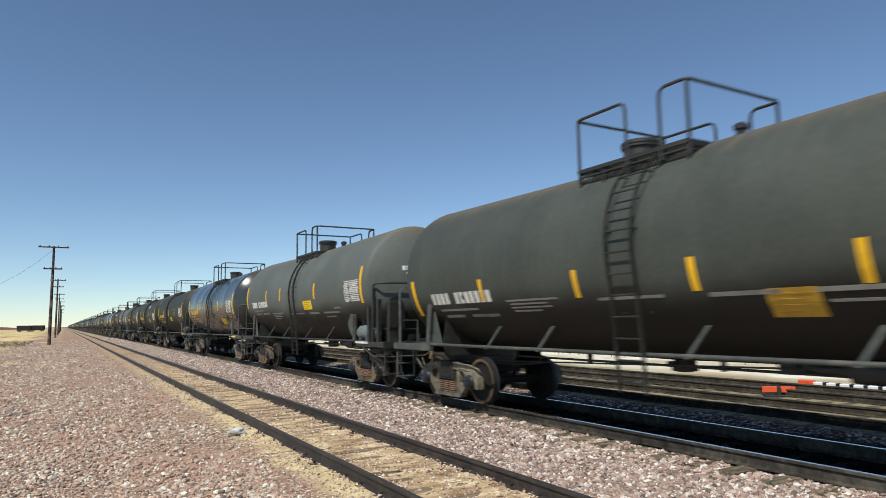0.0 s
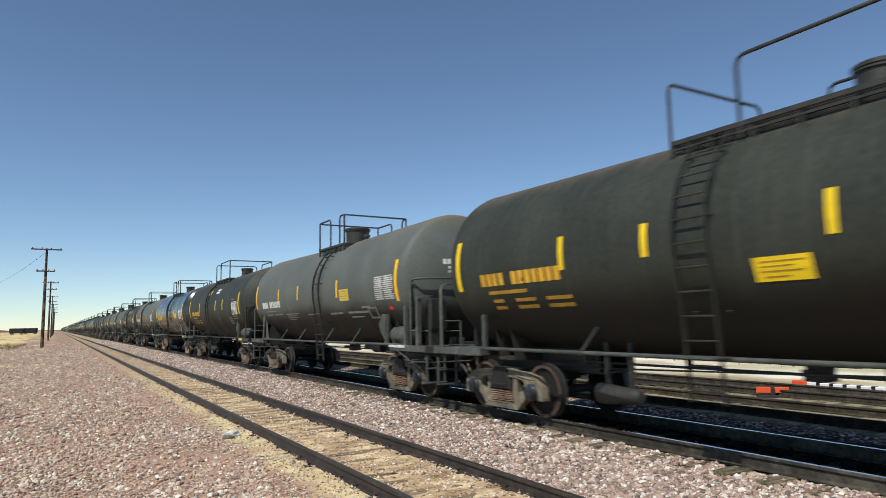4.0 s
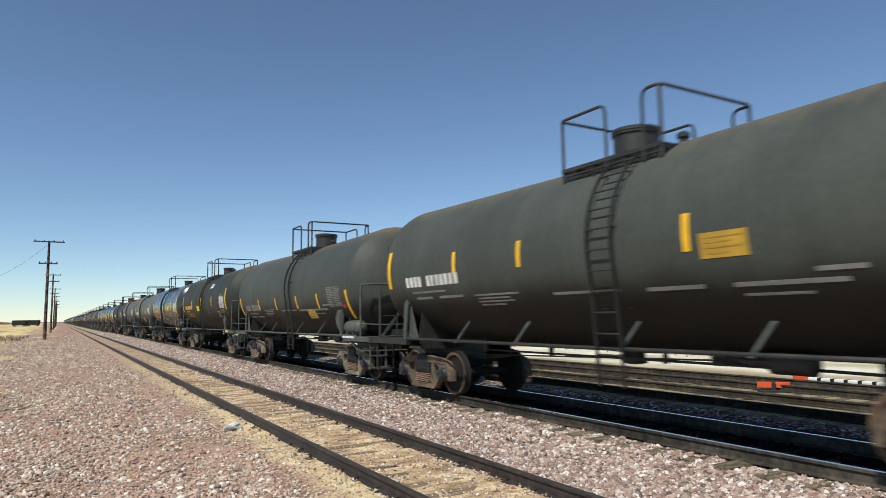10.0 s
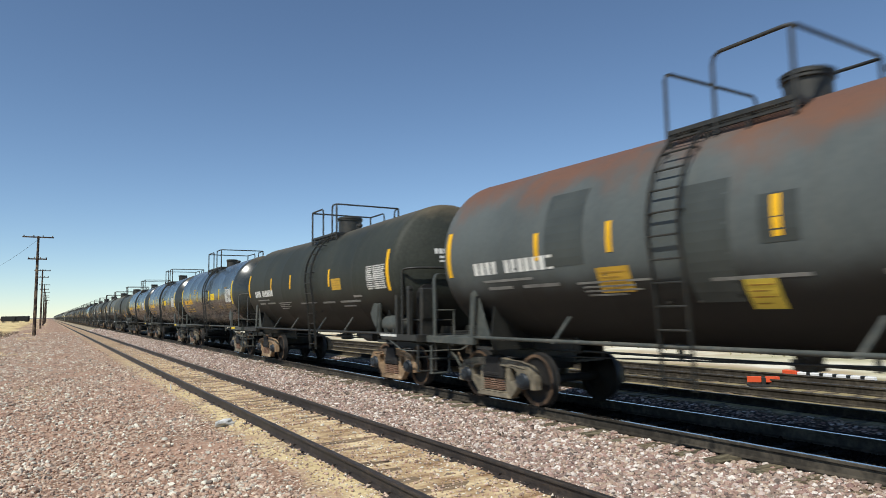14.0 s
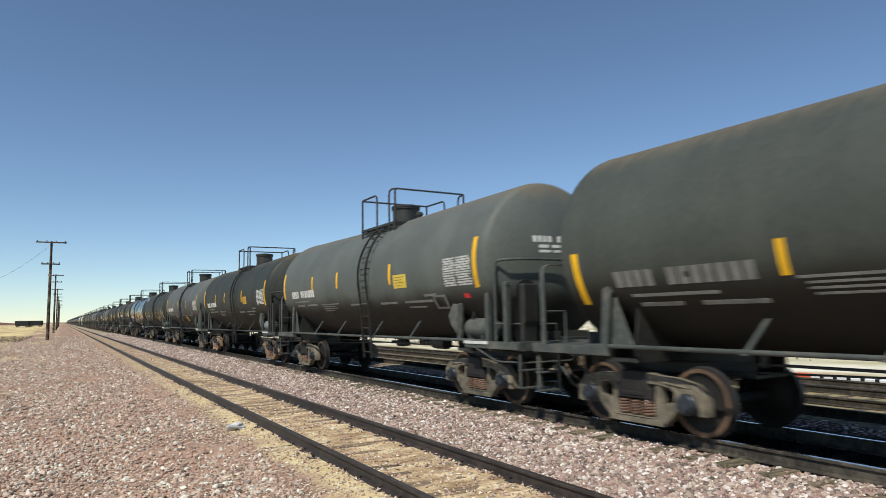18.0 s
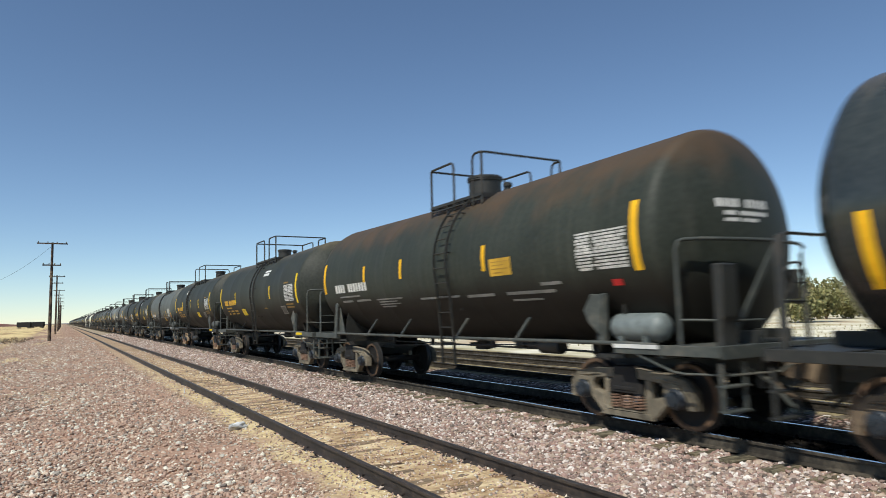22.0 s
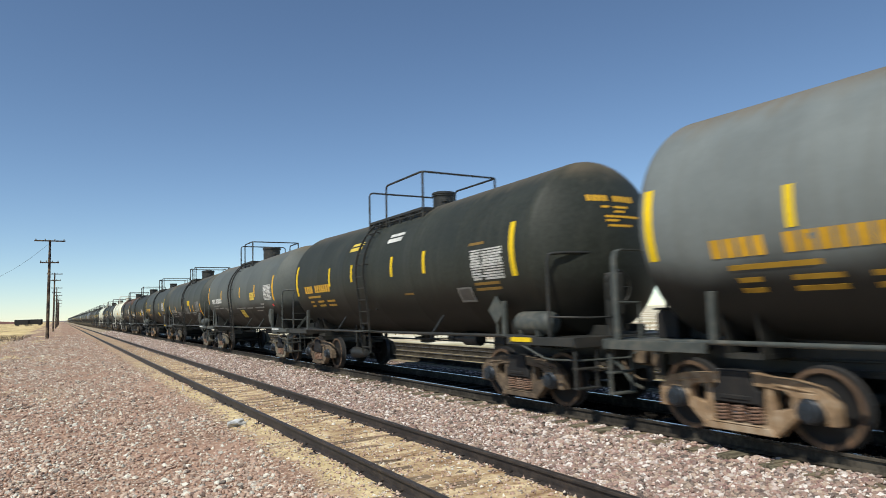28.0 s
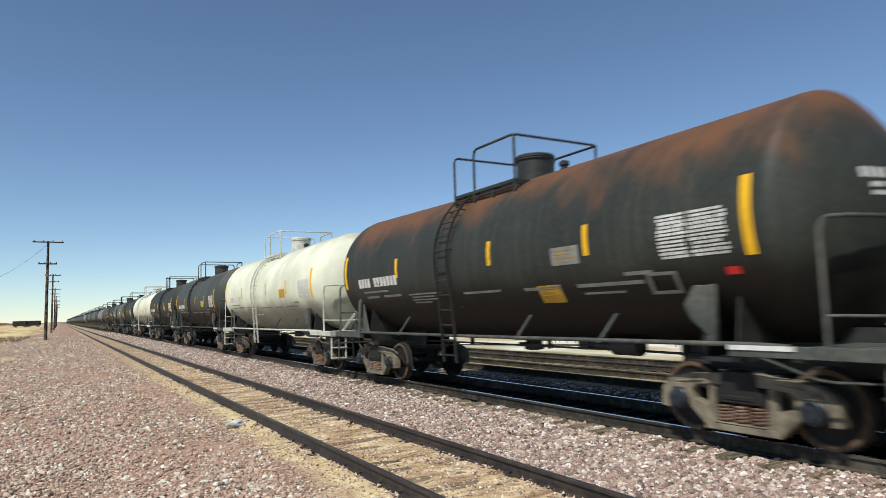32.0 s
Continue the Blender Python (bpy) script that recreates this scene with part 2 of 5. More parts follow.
# stone colours blackened to carry the shade beneath the cars
M_SHADEDSTONE = stone_mat("shade_dark_ballast_stone", [(0.0, (0.004, 0.0035, 0.003)), (0.5, (0.008, 0.007, 0.006)), (1.0, (0.014, 0.012, 0.010))], 0.03, 0.005)
M_BALLAST = stone_mat("pink_ballast_stone", BALLAST)
M_GRAVEL = stone_mat("red_brown_gravel_stone", GRAVEL)


def ground_mat():
    """Gravel yard, sand strips, pale dirt fields; the kinds of ground change with the distance across the tracks."""
    m = Mat("yard_ground", 0.92)
    m.world_coords()
    x, yy = m.axis(0), m.axis(1)
    wob = m.math("MULTIPLY", m.math("SUBTRACT", m.noise(0.35, 5), 0.5), 3.0)
    wob2 = m.math("MULTIPLY", m.math("SUBTRACT", m.noise(2.3, 5), 0.5), 0.9)
    xs = m.math("ADD", x, wob2)
    peb = m.cells(19.0)
    stone = m.ramp(m.axis(0, peb.outputs["Color"]), GRAVEL)
    stone = m.mix(m.step(peb.outputs["Distance"], 0.25, 0.7), stone, (0.20, 0.125, 0.085))
    stone = m.mix(m.math("MULTIPLY", m.step(m.noise(0.5, 6), 0.35, 0.62), 0.75), stone, (0.42, 0.27, 0.19))
    bpeb = m.cells(14.0)
    bal = m.ramp(m.axis(0, bpeb.outputs["Color"]), BALLAST)
    # gaps between the stones darkened in colour, as their shade
    bal = m.mix(m.step(bpeb.outputs["Distance"], 0.25, 0.75), bal, (0.055, 0.04, 0.03))
    sand = m.ramp(m.noise(5.0, 7, 0.65), [(0.3, (0.46, 0.34, 0.17)), (0.55, (0.70, 0.56, 0.31)), (0.75, (0.84, 0.70, 0.43))])
    field = m.ramp(m.noise(0.09, 7, 0.6, m.scaled((1, 0.35, 1))), [(0.40, (0.26, 0.15, 0.08)), (0.47, (0.60, 0.46, 0.22)), (0.57, (0.74, 0.60, 0.32)), (0.65, (0.36, 0.23, 0.11))])
    pale = m.ramp(m.noise(0.2, 6), [(0.35, (0.48, 0.44, 0.27)), (0.5, (0.68, 0.63, 0.46)), (0.65, (0.80, 0.76, 0.62))])
    c = m.mix(m.step(m.math("ADD", x, m.math("ADD", wob, m.math("MULTIPLY", yy, 0.008))), -3.6, -5.4), stone, field)
    patchy = m.noise(0.16, 6, 0.6, m.scaled((1.6, 0.5, 1)))
    c = m.mix(m.math("MULTIPLY", m.math("MULTIPLY", m.step(patchy, 0.52, 0.60), m.step(x, 0.6, -1.4)), m.step(yy, 13, 22)), c, sand)
    edge = m.math("MULTIPLY", m.step(xs, 2.6, 3.05), m.math("ADD", m.math("MULTIPLY", m.step(m.noise(0.8, 5), 0.36, 0.52), 0.55), 0.45))
    edge = m.math("MULTIPLY", edge, m.math("ADD", m.math("MULTIPLY", m.step(yy, 46, 11), 0.75), 0.25))
    c = m.mix(edge, c, sand)
    dirt = m.ramp(m.noise(3.0, 6, 0.65, m.scaled((0.5, 1, 1))), [(0.36, (0.24, 0.145, 0.08)), (0.5, (0.48, 0.345, 0.20)), (0.64, (0.78, 0.64, 0.40))])
    dirt = m.mix(m.math("MULTIPLY", m.step(yy, 22, 75), 0.75), dirt, (0.34, 0.25, 0.17))
    bal = m.mix(m.math("MULTIPLY", m.step(yy, 20, 70), 0.75), bal, (0.40, 0.335, 0.235))
    c = m.mix(m.math("MULTIPLY", m.step(xs, 3.3, 3.5), m.math("ADD", m.math("MULTIPLY", m.step(yy, 60, 12), 0.5), 0.4)), c, dirt)
    c = m.mix(m.step(xs, 5.05, 5.45), c, bal)
    # near-black strip under and beyond the train: its shade painted into the ground
    train_shade = m.math("MULTIPLY", m.step(xs, 7.4, 7.7), m.step(xs, 11.5, 11.0))
    c = m.mix(m.math("MULTIPLY", train_shade, 0.97), c, (0.008, 0.007, 0.006))
    c = m.mix(m.step(xs, 11.5, 12.1), c, m.mix(m.noise(3.0, 5), (0.19, 0.155, 0.075), (0.42, 0.35, 0.20)))
    pale = m.mix(m.math("MULTIPLY", m.step(m.noise(0.11, 5, 0.6), 0.5, 0.6), 0.7), pale, (0.46, 0.33, 0.20))
    c = m.mix(m.step(m.math("ADD", x, wob), 20.0, 21.5), c, pale)
    m.colour(c)
    m.b.inputs["Specular IOR Level"].default_value = 0.04
    h = m.math("ADD", m.math("MULTIPLY", peb.outputs["Distance"], -0.6), m.noise(9, 5))
    return m.bump(h, 0.6, 0.03).m


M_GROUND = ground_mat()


# ---- mesh building ----
class Shape:
    """Collects vertices and faces of one mesh."""

    def __init__(self):
        self.v, self.f = [], []

    def add(self, verts, faces):
        o = len(self.v)
        self.v += [tuple(p) for p in verts]
        self.f += [tuple(i + o for i in q) for q in faces]
        return self

    def box(self, x0, x1, y0, y1, z0, z1, m=None):
        p = [(x, y, z) for x in (x0, x1) for y in (y0, y1) for z in (z0, z1)]
        if m:
            p = [m @ Vector(q) for q in p]
        return self.add(p, [(0, 1, 3, 2), (4, 6, 7, 5), (0, 4, 5, 1), (2, 3, 7, 6), (0, 2, 6, 4), (1, 5, 7, 3)])

    def tube(self, pts, r, seg=8, caps=True):
        """A round bar along a line of points."""
        pts = [Vector(p) for p in pts]
        rings, n = [], len(pts)
        up = Vector((0.31, 0.17, 0.93)).normalized()
        for i, p in enumerate(pts):
            d = (pts[min(i + 1, n - 1)] - pts[max(i - 1, 0)]).normalized()
            a = d.cross(up)
            if a.length < 0.1:
                a = d.cross(Vector((1, 0, 0)))
            a.normalize()
            b = d.cross(a)
            rings.append([p + a * (r * math.cos(2 * math.pi * k / seg)) + b * (r * math.sin(2 * math.pi * k / seg)) for k in range(seg)])
        faces = [(i * seg + k, i * seg + (k + 1) % seg, (i + 1) * seg + (k + 1) % seg, (i + 1) * seg + k) for i in range(n - 1) for k in range(seg)]
        if caps:
            faces += [tuple(range(seg))[::-1], tuple((n - 1) * seg + k for k in range(seg))]
        return self.add([q for ring in rings for q in ring], faces)

    def lathe(self, prof, axis="z", at=(0, 0, 0), seg=24):
        """Spin (radius, height) pairs round an axis."""
        vs, n = [], len(prof)
        for r, h in prof:
            for k in range(seg):
                a = 2 * math.pi * k / seg
                c, s = r * math.cos(a), r * math.sin(a)
                q = {"z": (c, s, h), "x": (h, c, s), "y": (s, h, c)}[axis]
                vs.append((q[0] + at[0], q[1] + at[1], q[2] + at[2]))
        faces = [(i * seg + k, i * seg + (k + 1) % seg, (i + 1) * seg + (k + 1) % seg, (i + 1) * seg + k) for i in range(n - 1) for k in range(seg)]
        if prof[0][0] > 1e-4:
            faces.append(tuple(range(seg))[::-1])
        if prof[-1][0] > 1e-4:
            faces.append(tuple((n - 1) * seg + k for k in range(seg)))
        return self.add(vs, faces)

    def prism(self, poly, x0, x1):
        """A (y, z) outline pushed from x0 to x1."""
        n = len(poly)
        vs = [(x, y, z) for x in (x0, x1) for y, z in poly]
        return self.add(vs, [(i, (i + 1) % n, n + (i + 1) % n, n + i) for i in range(n)] + [tuple(range(n))[::-1], tuple(range(n, 2 * n))])

    def mesh(self, name, bevel=0.0, smooth=35.0):
        me = bpy.data.meshes.new(name)
        me.from_pydata(self.v, [], self.f)
        bm = bmesh.new()
        bm.from_mesh(me)
        bmesh.ops.remove_doubles(bm, verts=bm.verts, dist=1e-5)
        bmesh.ops.recalc_face_normals(bm, faces=bm.faces)
        if bevel:
            edges = [e for e in bm.edges if len(e.link_faces) == 2 and e.calc_face_angle(0) > 0.6]
            bmesh.ops.bevel(bm, geom=edges, offset=bevel, segments=1, affect="EDGES", clamp_overlap=True)
        bm.to_mesh(me)
        bm.free()
        if smooth:
            me.polygons.foreach_set("use_smooth", [True] * len(me.polygons))
            me.set_sharp_from_angle(angle=radians(smooth))
        return me


STORE = {}


def kept(key, make):
    """One mesh for all alike pieces."""
    if key not in STORE:
        STORE[key] = make()
    return STORE[key]


def part(name, me, mat, parent=None, at=(0, 0, 0), label="", turn=0.0):
    ob = new(name, me)
    if "lettering" in name or name in ("data_panel", "reporting_mark", "walkway"):
        ob["kind"] = "stuff"
    if not me.materials:
        me.materials.append(mat)
    elif me.materials[0] != mat:
        ob.material_slots[0].link = "OBJECT"
        ob.material_slots[0].material = mat
    ob.location = at
    if turn:
        ob.rotation_euler = (0, 0, turn)
    if parent:
        ob.parent = parent
    if label:
        ob["label"] = label
    return ob


# ---- ground, tracks ----
SIDING_X, MAIN_X, BACK_X, FAR_X = 4.12, 8.22, 12.92, 16.3
SIDING_Z, MAIN_Z, BACK_Z, FAR_Z = -0.19, 0.0, -0.12, -0.12
PROFILE = [(-1800, -4.0), (-300, -1.6), (-60, -1.0), (-12, -0.75), (-5, -0.58), (-1, -0.50), (2.3, -0.42), (2.75, -0.362), (3.3, -0.345), (3.5, -0.362), (4.75, -0.358), (5.4, -0.37),
           (5.8, -0.37), (6.3, -0.30), (6.8, -0.215), (7.1, -0.195), (9.4, -0.195), (9.8, -0.22), (10.5, -0.33), (11.2, -0.38), (11.7, -0.30), (14.1, -0.30), (15, -0.31), (17.8, -0.31), (19.5, -0.42), (23, -0.5), (60, -0.7), (1800, -2.0)]


def ground_z(x, y=0.0):
    for (a, za), (b, zb) in zip(PROFILE, PROFILE[1:]):
        if x <= b:
            k = (x - a) / (b - a)
            z = za + (zb - za) * k
            break
    rough = 0.03 * noise.noise((x * 0.6, y * 0.35, 3.1)) + 0.012 * noise.noise((x * 2.7, y * 2.7, 7.7))
    rough *= max(0.0, min(1.0, (31 - y) / 8))
    if x < 2.6:
        rough *= 1.0 + min(2.0, (2.6 - x) * 0.15)
    return z + rough * (1 if x < 24 else 3)


def build_ground():
    xs = [-1800, -900, -500, -300, -180, -110, -70, -45, -30, -20, -14, -10] + [-8 + 0.4 * i for i in range(26)] + [2.4 + 0.2 * i for i in range(60)] + [14.5, 15.5, 16.5, 17.5, 18.5, 19.5, 20.5, 21.5, 23, 26, 30, 36, 45, 60, 80, 120, 200, 400, 900, 1800]
    ys = [-700, -300, -120, -60, -30, -15, -8, -4] + [-2 + 0.5 * i for i in range(64)] + [30 + 2.5 * i for i in range(30)] + [110, 130, 160, 200, 260, 340, 450, 600, 800, 1100, 1500, 2100, 3000, 4200]
    vs = [(x, y, ground_z(x, y)) for y in ys for x in xs]
    n = len(xs)
    fs = [(j * n + i, j * n + i + 1, (j + 1) * n + i + 1, (j + 1) * n + i) for j in range(len(ys) - 1) for i in range(n - 1)]
    me = bpy.data.meshes.new("ground")
    me.from_pydata(vs, [], fs)
    me.polygons.foreach_set("use_smooth", [True] * len(fs))
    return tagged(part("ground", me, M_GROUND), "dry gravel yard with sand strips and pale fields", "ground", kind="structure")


build_ground()

RAIL_PROF = [(-0.070, -0.172), (0.070, -0.172), (0.070, -0.160), (0.012, -0.142), (0.010, -0.045), (0.036, -0.034), (0.036, -0.006), (0.030, -0.0005), (-0.030, -0.0005), (-0.036, -0.006), (-0.036, -0.034), (-0.010, -0.045), (-0.012, -0.142), (-0.070, -0.160)]


def rail_mesh(y0, y1):
    n = len(RAIL_PROF)
    vs = [(x, y, z) for y in (y0, y1) for x, z in RAIL_PROF]
    s = Shape().add(vs, [(i, (i + 1) % n, n + (i + 1) % n, n + i) for i in range(n)] + [tuple(range(n))[::-1], tuple(range(n, 2 * n))])
    return s.mesh("rail", smooth=20)


def tie_mesh(seed, length=2.6):
    rnd = random.Random(seed)
    s = Shape()
    n = 7
    vs, w, h = [], 0.115, 0.17
    for i in range(n):
        x = -length / 2 + length * i / (n - 1)
        for dy, dz in ((-w, -h), (w, -h), (w, -0.012), (w - 0.018, 0), (-w + 0.018, 0), (-w, -0.012)):
            vs.append((x + rnd.uniform(-0.012, 0.012) * (i in (0, n - 1)), dy + rnd.uniform(-0.008, 0.008), dz + rnd.uniform(-0.007, 0.007)))
    fs = [(i * 6 + k, i * 6 + (k + 1) % 6, (i + 1) * 6 + (k + 1) % 6, (i + 1) * 6 + k) for i in range(n - 1) for k in range(6)]
    fs += [tuple(range(6))[::-1], tuple((n - 1) * 6 + k for k in range(6))]
    return s.add(vs, fs).mesh("tie", smooth=30)


TIES = [tie_mesh(i) for i in range(7)]
PLATE = Shape().box(-0.17, 0.17, -0.09, 0.09, -0.012, 0.008).mesh("tie_plate", bevel=0.004)
SPIKE = Shape().box(-0.014, 0.014, -0.011, 0.011, -0.02, 0.028).box(-0.024, 0.014, -0.016, 0.016, 0.026, 0.04).mesh("spike")


def track(x, z, label, wood_mat, head, side_mat, near_from, near_to, plates):
    """Rails, ties one by one where the camera stands near, and the joined rest; gives where the ties lie."""
    tr = tagged(new("track"), label, "railway track", kind="structure")
    tr.location = (x, 0, z)
    for side in (-1, 1):
        r = part("rail", kept(("rail",), lambda: rail_mesh(-60, 1900)), side_mat, tr, (side * 0.7525, 0, 0))
        top = Shape().box(-0.028, 0.028, -60, 1900, -0.003, 0.0012)
        part("running_surface", kept(("head",), lambda: top.mesh("running_surface", smooth=0)), head, r, (0, 0, 0), "worn strip on top of the rail")
    rnd = random.Random(int(x * 10))
    far = Shape()
    spots = []
    k = 0
    y = -30.0
    while y < 420:
        jig = rnd.uniform(-0.04, 0.04)
        if near_from <= y < near_to:
            t = part("tie", TIES[k % len(TIES)], wood_mat, tr, (rnd.uniform(-0.06, 0.06), y, -0.172 + rnd.uniform(-0.012, 0.006)), turn=jig)
            if plates and y < 26:
                for sx in (-0.7525, 0.7525):
                    p = part("tie_plate", PLATE, M_RAIL, t, (sx, 0, 0.002))
                    for dx, dy in ((-0.088, 0.05), (0.088, -0.05)):
                        part("spike", SPIKE, M_RAIL, t, (sx + dx, dy, 0.004), turn=0 if dx > 0 else math.pi)
        else:
            far.box(-1.3 + jig, 1.3 + jig, y - 0.115, y + 0.115, -0.34, -0.172 + rnd.uniform(-0.01, 0.004))
        spots.append(y)
        y += 0.53 + rnd.uniform(-0.03, 0.03)
        k += 1
    part("far_ties", far.mesh("far_ties", smooth=0), wood_mat, tr)["kind"] = "stuff"
    return spots


track(SIDING_X, SIDING_Z, "old siding with brown rails and weathered half-buried ties", M_TIE, M_DULLHEAD, M_RAIL, 4.0, 72, True)
main_ties = track(MAIN_X, MAIN_Z, "main line with polished rails under the train", M_TIEDARK, M_SHINE, M_RAILDUST, -2.0, 72, False)
track(BACK_X, BACK_Z, "rusty yard track behind the main line", M_TIEOLD, M_DULLHEAD, M_RAILDUST, 4.0, 34, False)
track(FAR_X, FAR_Z, "second rusty yard track behind the main line", M_TIEOLD, M_DULLHEAD, M_RAILDUST, 6.0, 34, False)


# ---- loose stone ----
def stones(name, label, mat, count, x0, x1, y0, y1, size, seed, falloff, keep=None, corners=12):
    """Many small broken stones lying on the ground in one mesh, thinning out with distance."""
    rs = np.random.RandomState(seed)
    g = (1 + 5 ** 0.5) / 2
    if corners == 12:
        base = np.array([(-1, g, 0), (1, g, 0), (-1, -g, 0), (1, -g, 0), (0, -1, g), (0, 1, g), (0, -1, -g), (0, 1, -g), (g, 0, -1), (g, 0, 1), (-g, 0, -1), (-g, 0, 1)]) / 1.9
        tri = np.array([(0, 11, 5), (0, 5, 1), (0, 1, 7), (0, 7, 10), (0, 10, 11), (1, 5, 9), (5, 11, 4), (11, 10, 2), (10, 7, 6), (7, 1, 8), (3, 9, 4), (3, 4, 2), (3, 2, 6), (3, 6, 8), (3, 8, 9), (4, 9, 5), (2, 4, 11), (6, 2, 10), (8, 6, 7), (9, 8, 1)])
    else:
        base = np.array([(1, 0, 0), (-1, 0, 0), (0, 1, 0), (0, -1, 0), (0, 0, 1), (0, 0, -1)], float)
        tri = np.array([(0, 2, 4), (2, 1, 4), (1, 3, 4), (3, 0, 4), (2, 0, 5), (1, 2, 5), (3, 1, 5), (0, 3, 5)])
    u = rs.rand(count)
    if falloff:
        ys = y0 * (y1 / y0) ** u
    else:
        ys = y0 + (y1 - y0) * u
    xs = x0 + (x1 - x0) * rs.rand(count)
    if keep:
        ok = np.array([keep(a, b) for a, b in zip(xs, ys)])
        xs, ys = xs[ok], ys[ok]
    n, k = len(xs), len(base)
    sz = size * np.exp(np.clip(rs.normal(0, 0.38, n), -0.9, 0.75)) * (1 + 0.011 * np.maximum(0, ys - 8))
    zs = np.array([ground_z(a, b) for a, b in zip(xs, ys)]) + sz * 0.35
    v = base[None] * (1 + rs.uniform(-0.42, 0.42, (n, k, 3))) * (sz[:, None, None] * np.stack([rs.uniform(0.7, 1.3, n), rs.uniform(0.7, 1.2, n), rs.uniform(0.45, 0.95, n)], 1)[:, None])
    a, b = rs.rand(n) * 6.283, rs.uniform(-0.5, 0.5, n)
    ca, sa, cb, sb = np.cos(a)[:, None], np.sin(a)[:, None], np.cos(b)[:, None], np.sin(b)[:, None]
    x, y, z = v[..., 0], v[..., 1], v[..., 2]
    y, z = y * cb - z * sb, y * sb + z * cb
    x, y = x * ca - y * sa, x * sa + y * ca
    v = np.stack([x + xs[:, None], y + ys[:, None], z + zs[:, None]], 2).reshape(-1, 3)
    f = (tri[None] + (np.arange(n) * k)[:, None, None]).reshape(-1, 3)
    me = bpy.data.meshes.new(name)
    me.vertices.add(len(v))
    me.vertices.foreach_set("co", v.ravel())
    me.loops.add(f.size)
    me.loops.foreach_set("vertex_index", f.ravel().astype(np.int32))
    me.polygons.add(len(f))
    me.polygons.foreach_set("loop_start", np.arange(0, f.size, 3, dtype=np.int32))
    me.update()
    me.validate()
    me.shade_flat()
    return tagged(part(name, me, mat), label, "gravel", kind="stuff")


thin = random.Random(3)
stones("gravel_stones", "loose red-brown and pale gravel lying on the yard", M_GRAVEL, 165000, -8.0, 2.9, 5.0, 150, 0.0205, 11, True, lambda a, b: a < 2.62 + 0.45 * noise.noise((1.7, b * 0.8, 0.3)) and thin.random() < min(1.0, 1.1 - b / 110) * (0.75 + 1.0 * noise.noise((a * 0.5, b * 0.3, 2.0))), 12)


def beside_ties(a, b):
    """The ballast leaves the tie ends bare and lies thinner in the cribs."""
    if a < 6.88:
        return True
    i = int(np.searchsorted(main_ties, b))
    return min(abs(b - t) for t in main_ties[max(0, i - 1):i + 1]) > 0.12 and thin.random() < 0.7 or thin.random() < 0.06


stones("ballast_stones", "pale pink crushed ballast beside the main line", M_BALLAST, 94000, 5.15, 7.36, 2.6, 120, 0.0205, 12, True, beside_ties, 12)
stones("crib_stones", "scattered stones between the siding rails", M_GRAVEL, 7000, 3.45, 5.0, 4.5, 50, 0.015, 13, True, None, 6)
stones("main_crib_stones", "ballast between the main line ties, blackened as train shade", M_SHADEDSTONE, 4500, 7.56, 8.9, 2.0, 40, 0.026, 14, True, lambda a, b: abs(abs(a - MAIN_X) - 0.7525) > 0.09, 6)
stones("sand_pebbles", "small pebbles in the sand beside the siding", M_GRAVEL, 3500, 2.5, 3.3, 5.0, 30, 0.014, 15, True, None, 6)


# ---- tank cars ----
R, HALF = 1.575, 6.20


def axis_z(y):
    """The tank is a shallow V: its ends stand a little higher than its middle."""
    return 2.662 + (0.09 if y > 0 else 0.05) * min(1.0, abs(y) / HALF)


KNUCKLE, SHALLOW, DEEP = 0.21, 2.9, 2.2


def bend(crown):
    """The angle at which the crown of a tank end passes into its knuckle."""
    return math.asin((R - KNUCKLE) / (crown - KNUCKLE))


def dish(r, crown):
    """How far the flanged and dished end bulges at a radius: a shallow crown and a tight knuckle."""
    a = bend(crown)
    if r < crown * math.sin(a):
        return math.sqrt(crown ** 2 - r * r) - (crown - KNUCKLE) * math.cos(a)
    return math.sqrt(max(0.0, KNUCKLE ** 2 - (r - R + KNUCKLE) ** 2))


def head_rings(crown):
    a = bend(crown)
    rings = [crown * math.sin(a * i / 9) for i in range(9)] + [R - KNUCKLE + KNUCKLE * math.sin(a + (math.pi / 2 - a) * i / 8) for i in range(9)]
    return [(max(1e-5, r), dish(r, crown)) for r in rings]


def tank_mesh(seg=56, simple=False, nose=6.2, crown=SHALLOW):
    front = [(-nose - d, r) for r, d in head_rings(crown)]
    back = [(HALF - 0.04 + d, r) for r, d in head_rings(2.15)]
    side = []
    seams = [] if simple else [-nose + 0.06, -4.0, -2.0, 0.0, 2.0, 4.0, HALF - 0.09]
    marks = sorted([-nose + 0.012, HALF - 0.052, -5.0, -3.0, -1.0, 1.0, 3.0, 5.0] + [s + d for s in seams for d in (-0.05, -0.016, 0.016, 0.05)])
    for y in marks:
        side.append((y, R + (0.003 if any(abs(y - s) < 0.02 for s in seams) else 0)))
    prof = front + side + back[::-1]
    vs = []
    for y, r in prof:
        for k in range(seg):
            a = 2 * math.pi * k / seg
            vs.append((r * math.cos(a), y, axis_z(y) + r * math.sin(a)))
    n = len(prof)
    fs = [(i * seg + k, (i + 1) * seg + k, (i + 1) * seg + (k + 1) % seg, i * seg + (k + 1) % seg) for i in range(n - 1) for k in range(seg)]
    return Shape().add(vs, fs).mesh("tank", smooth=40)


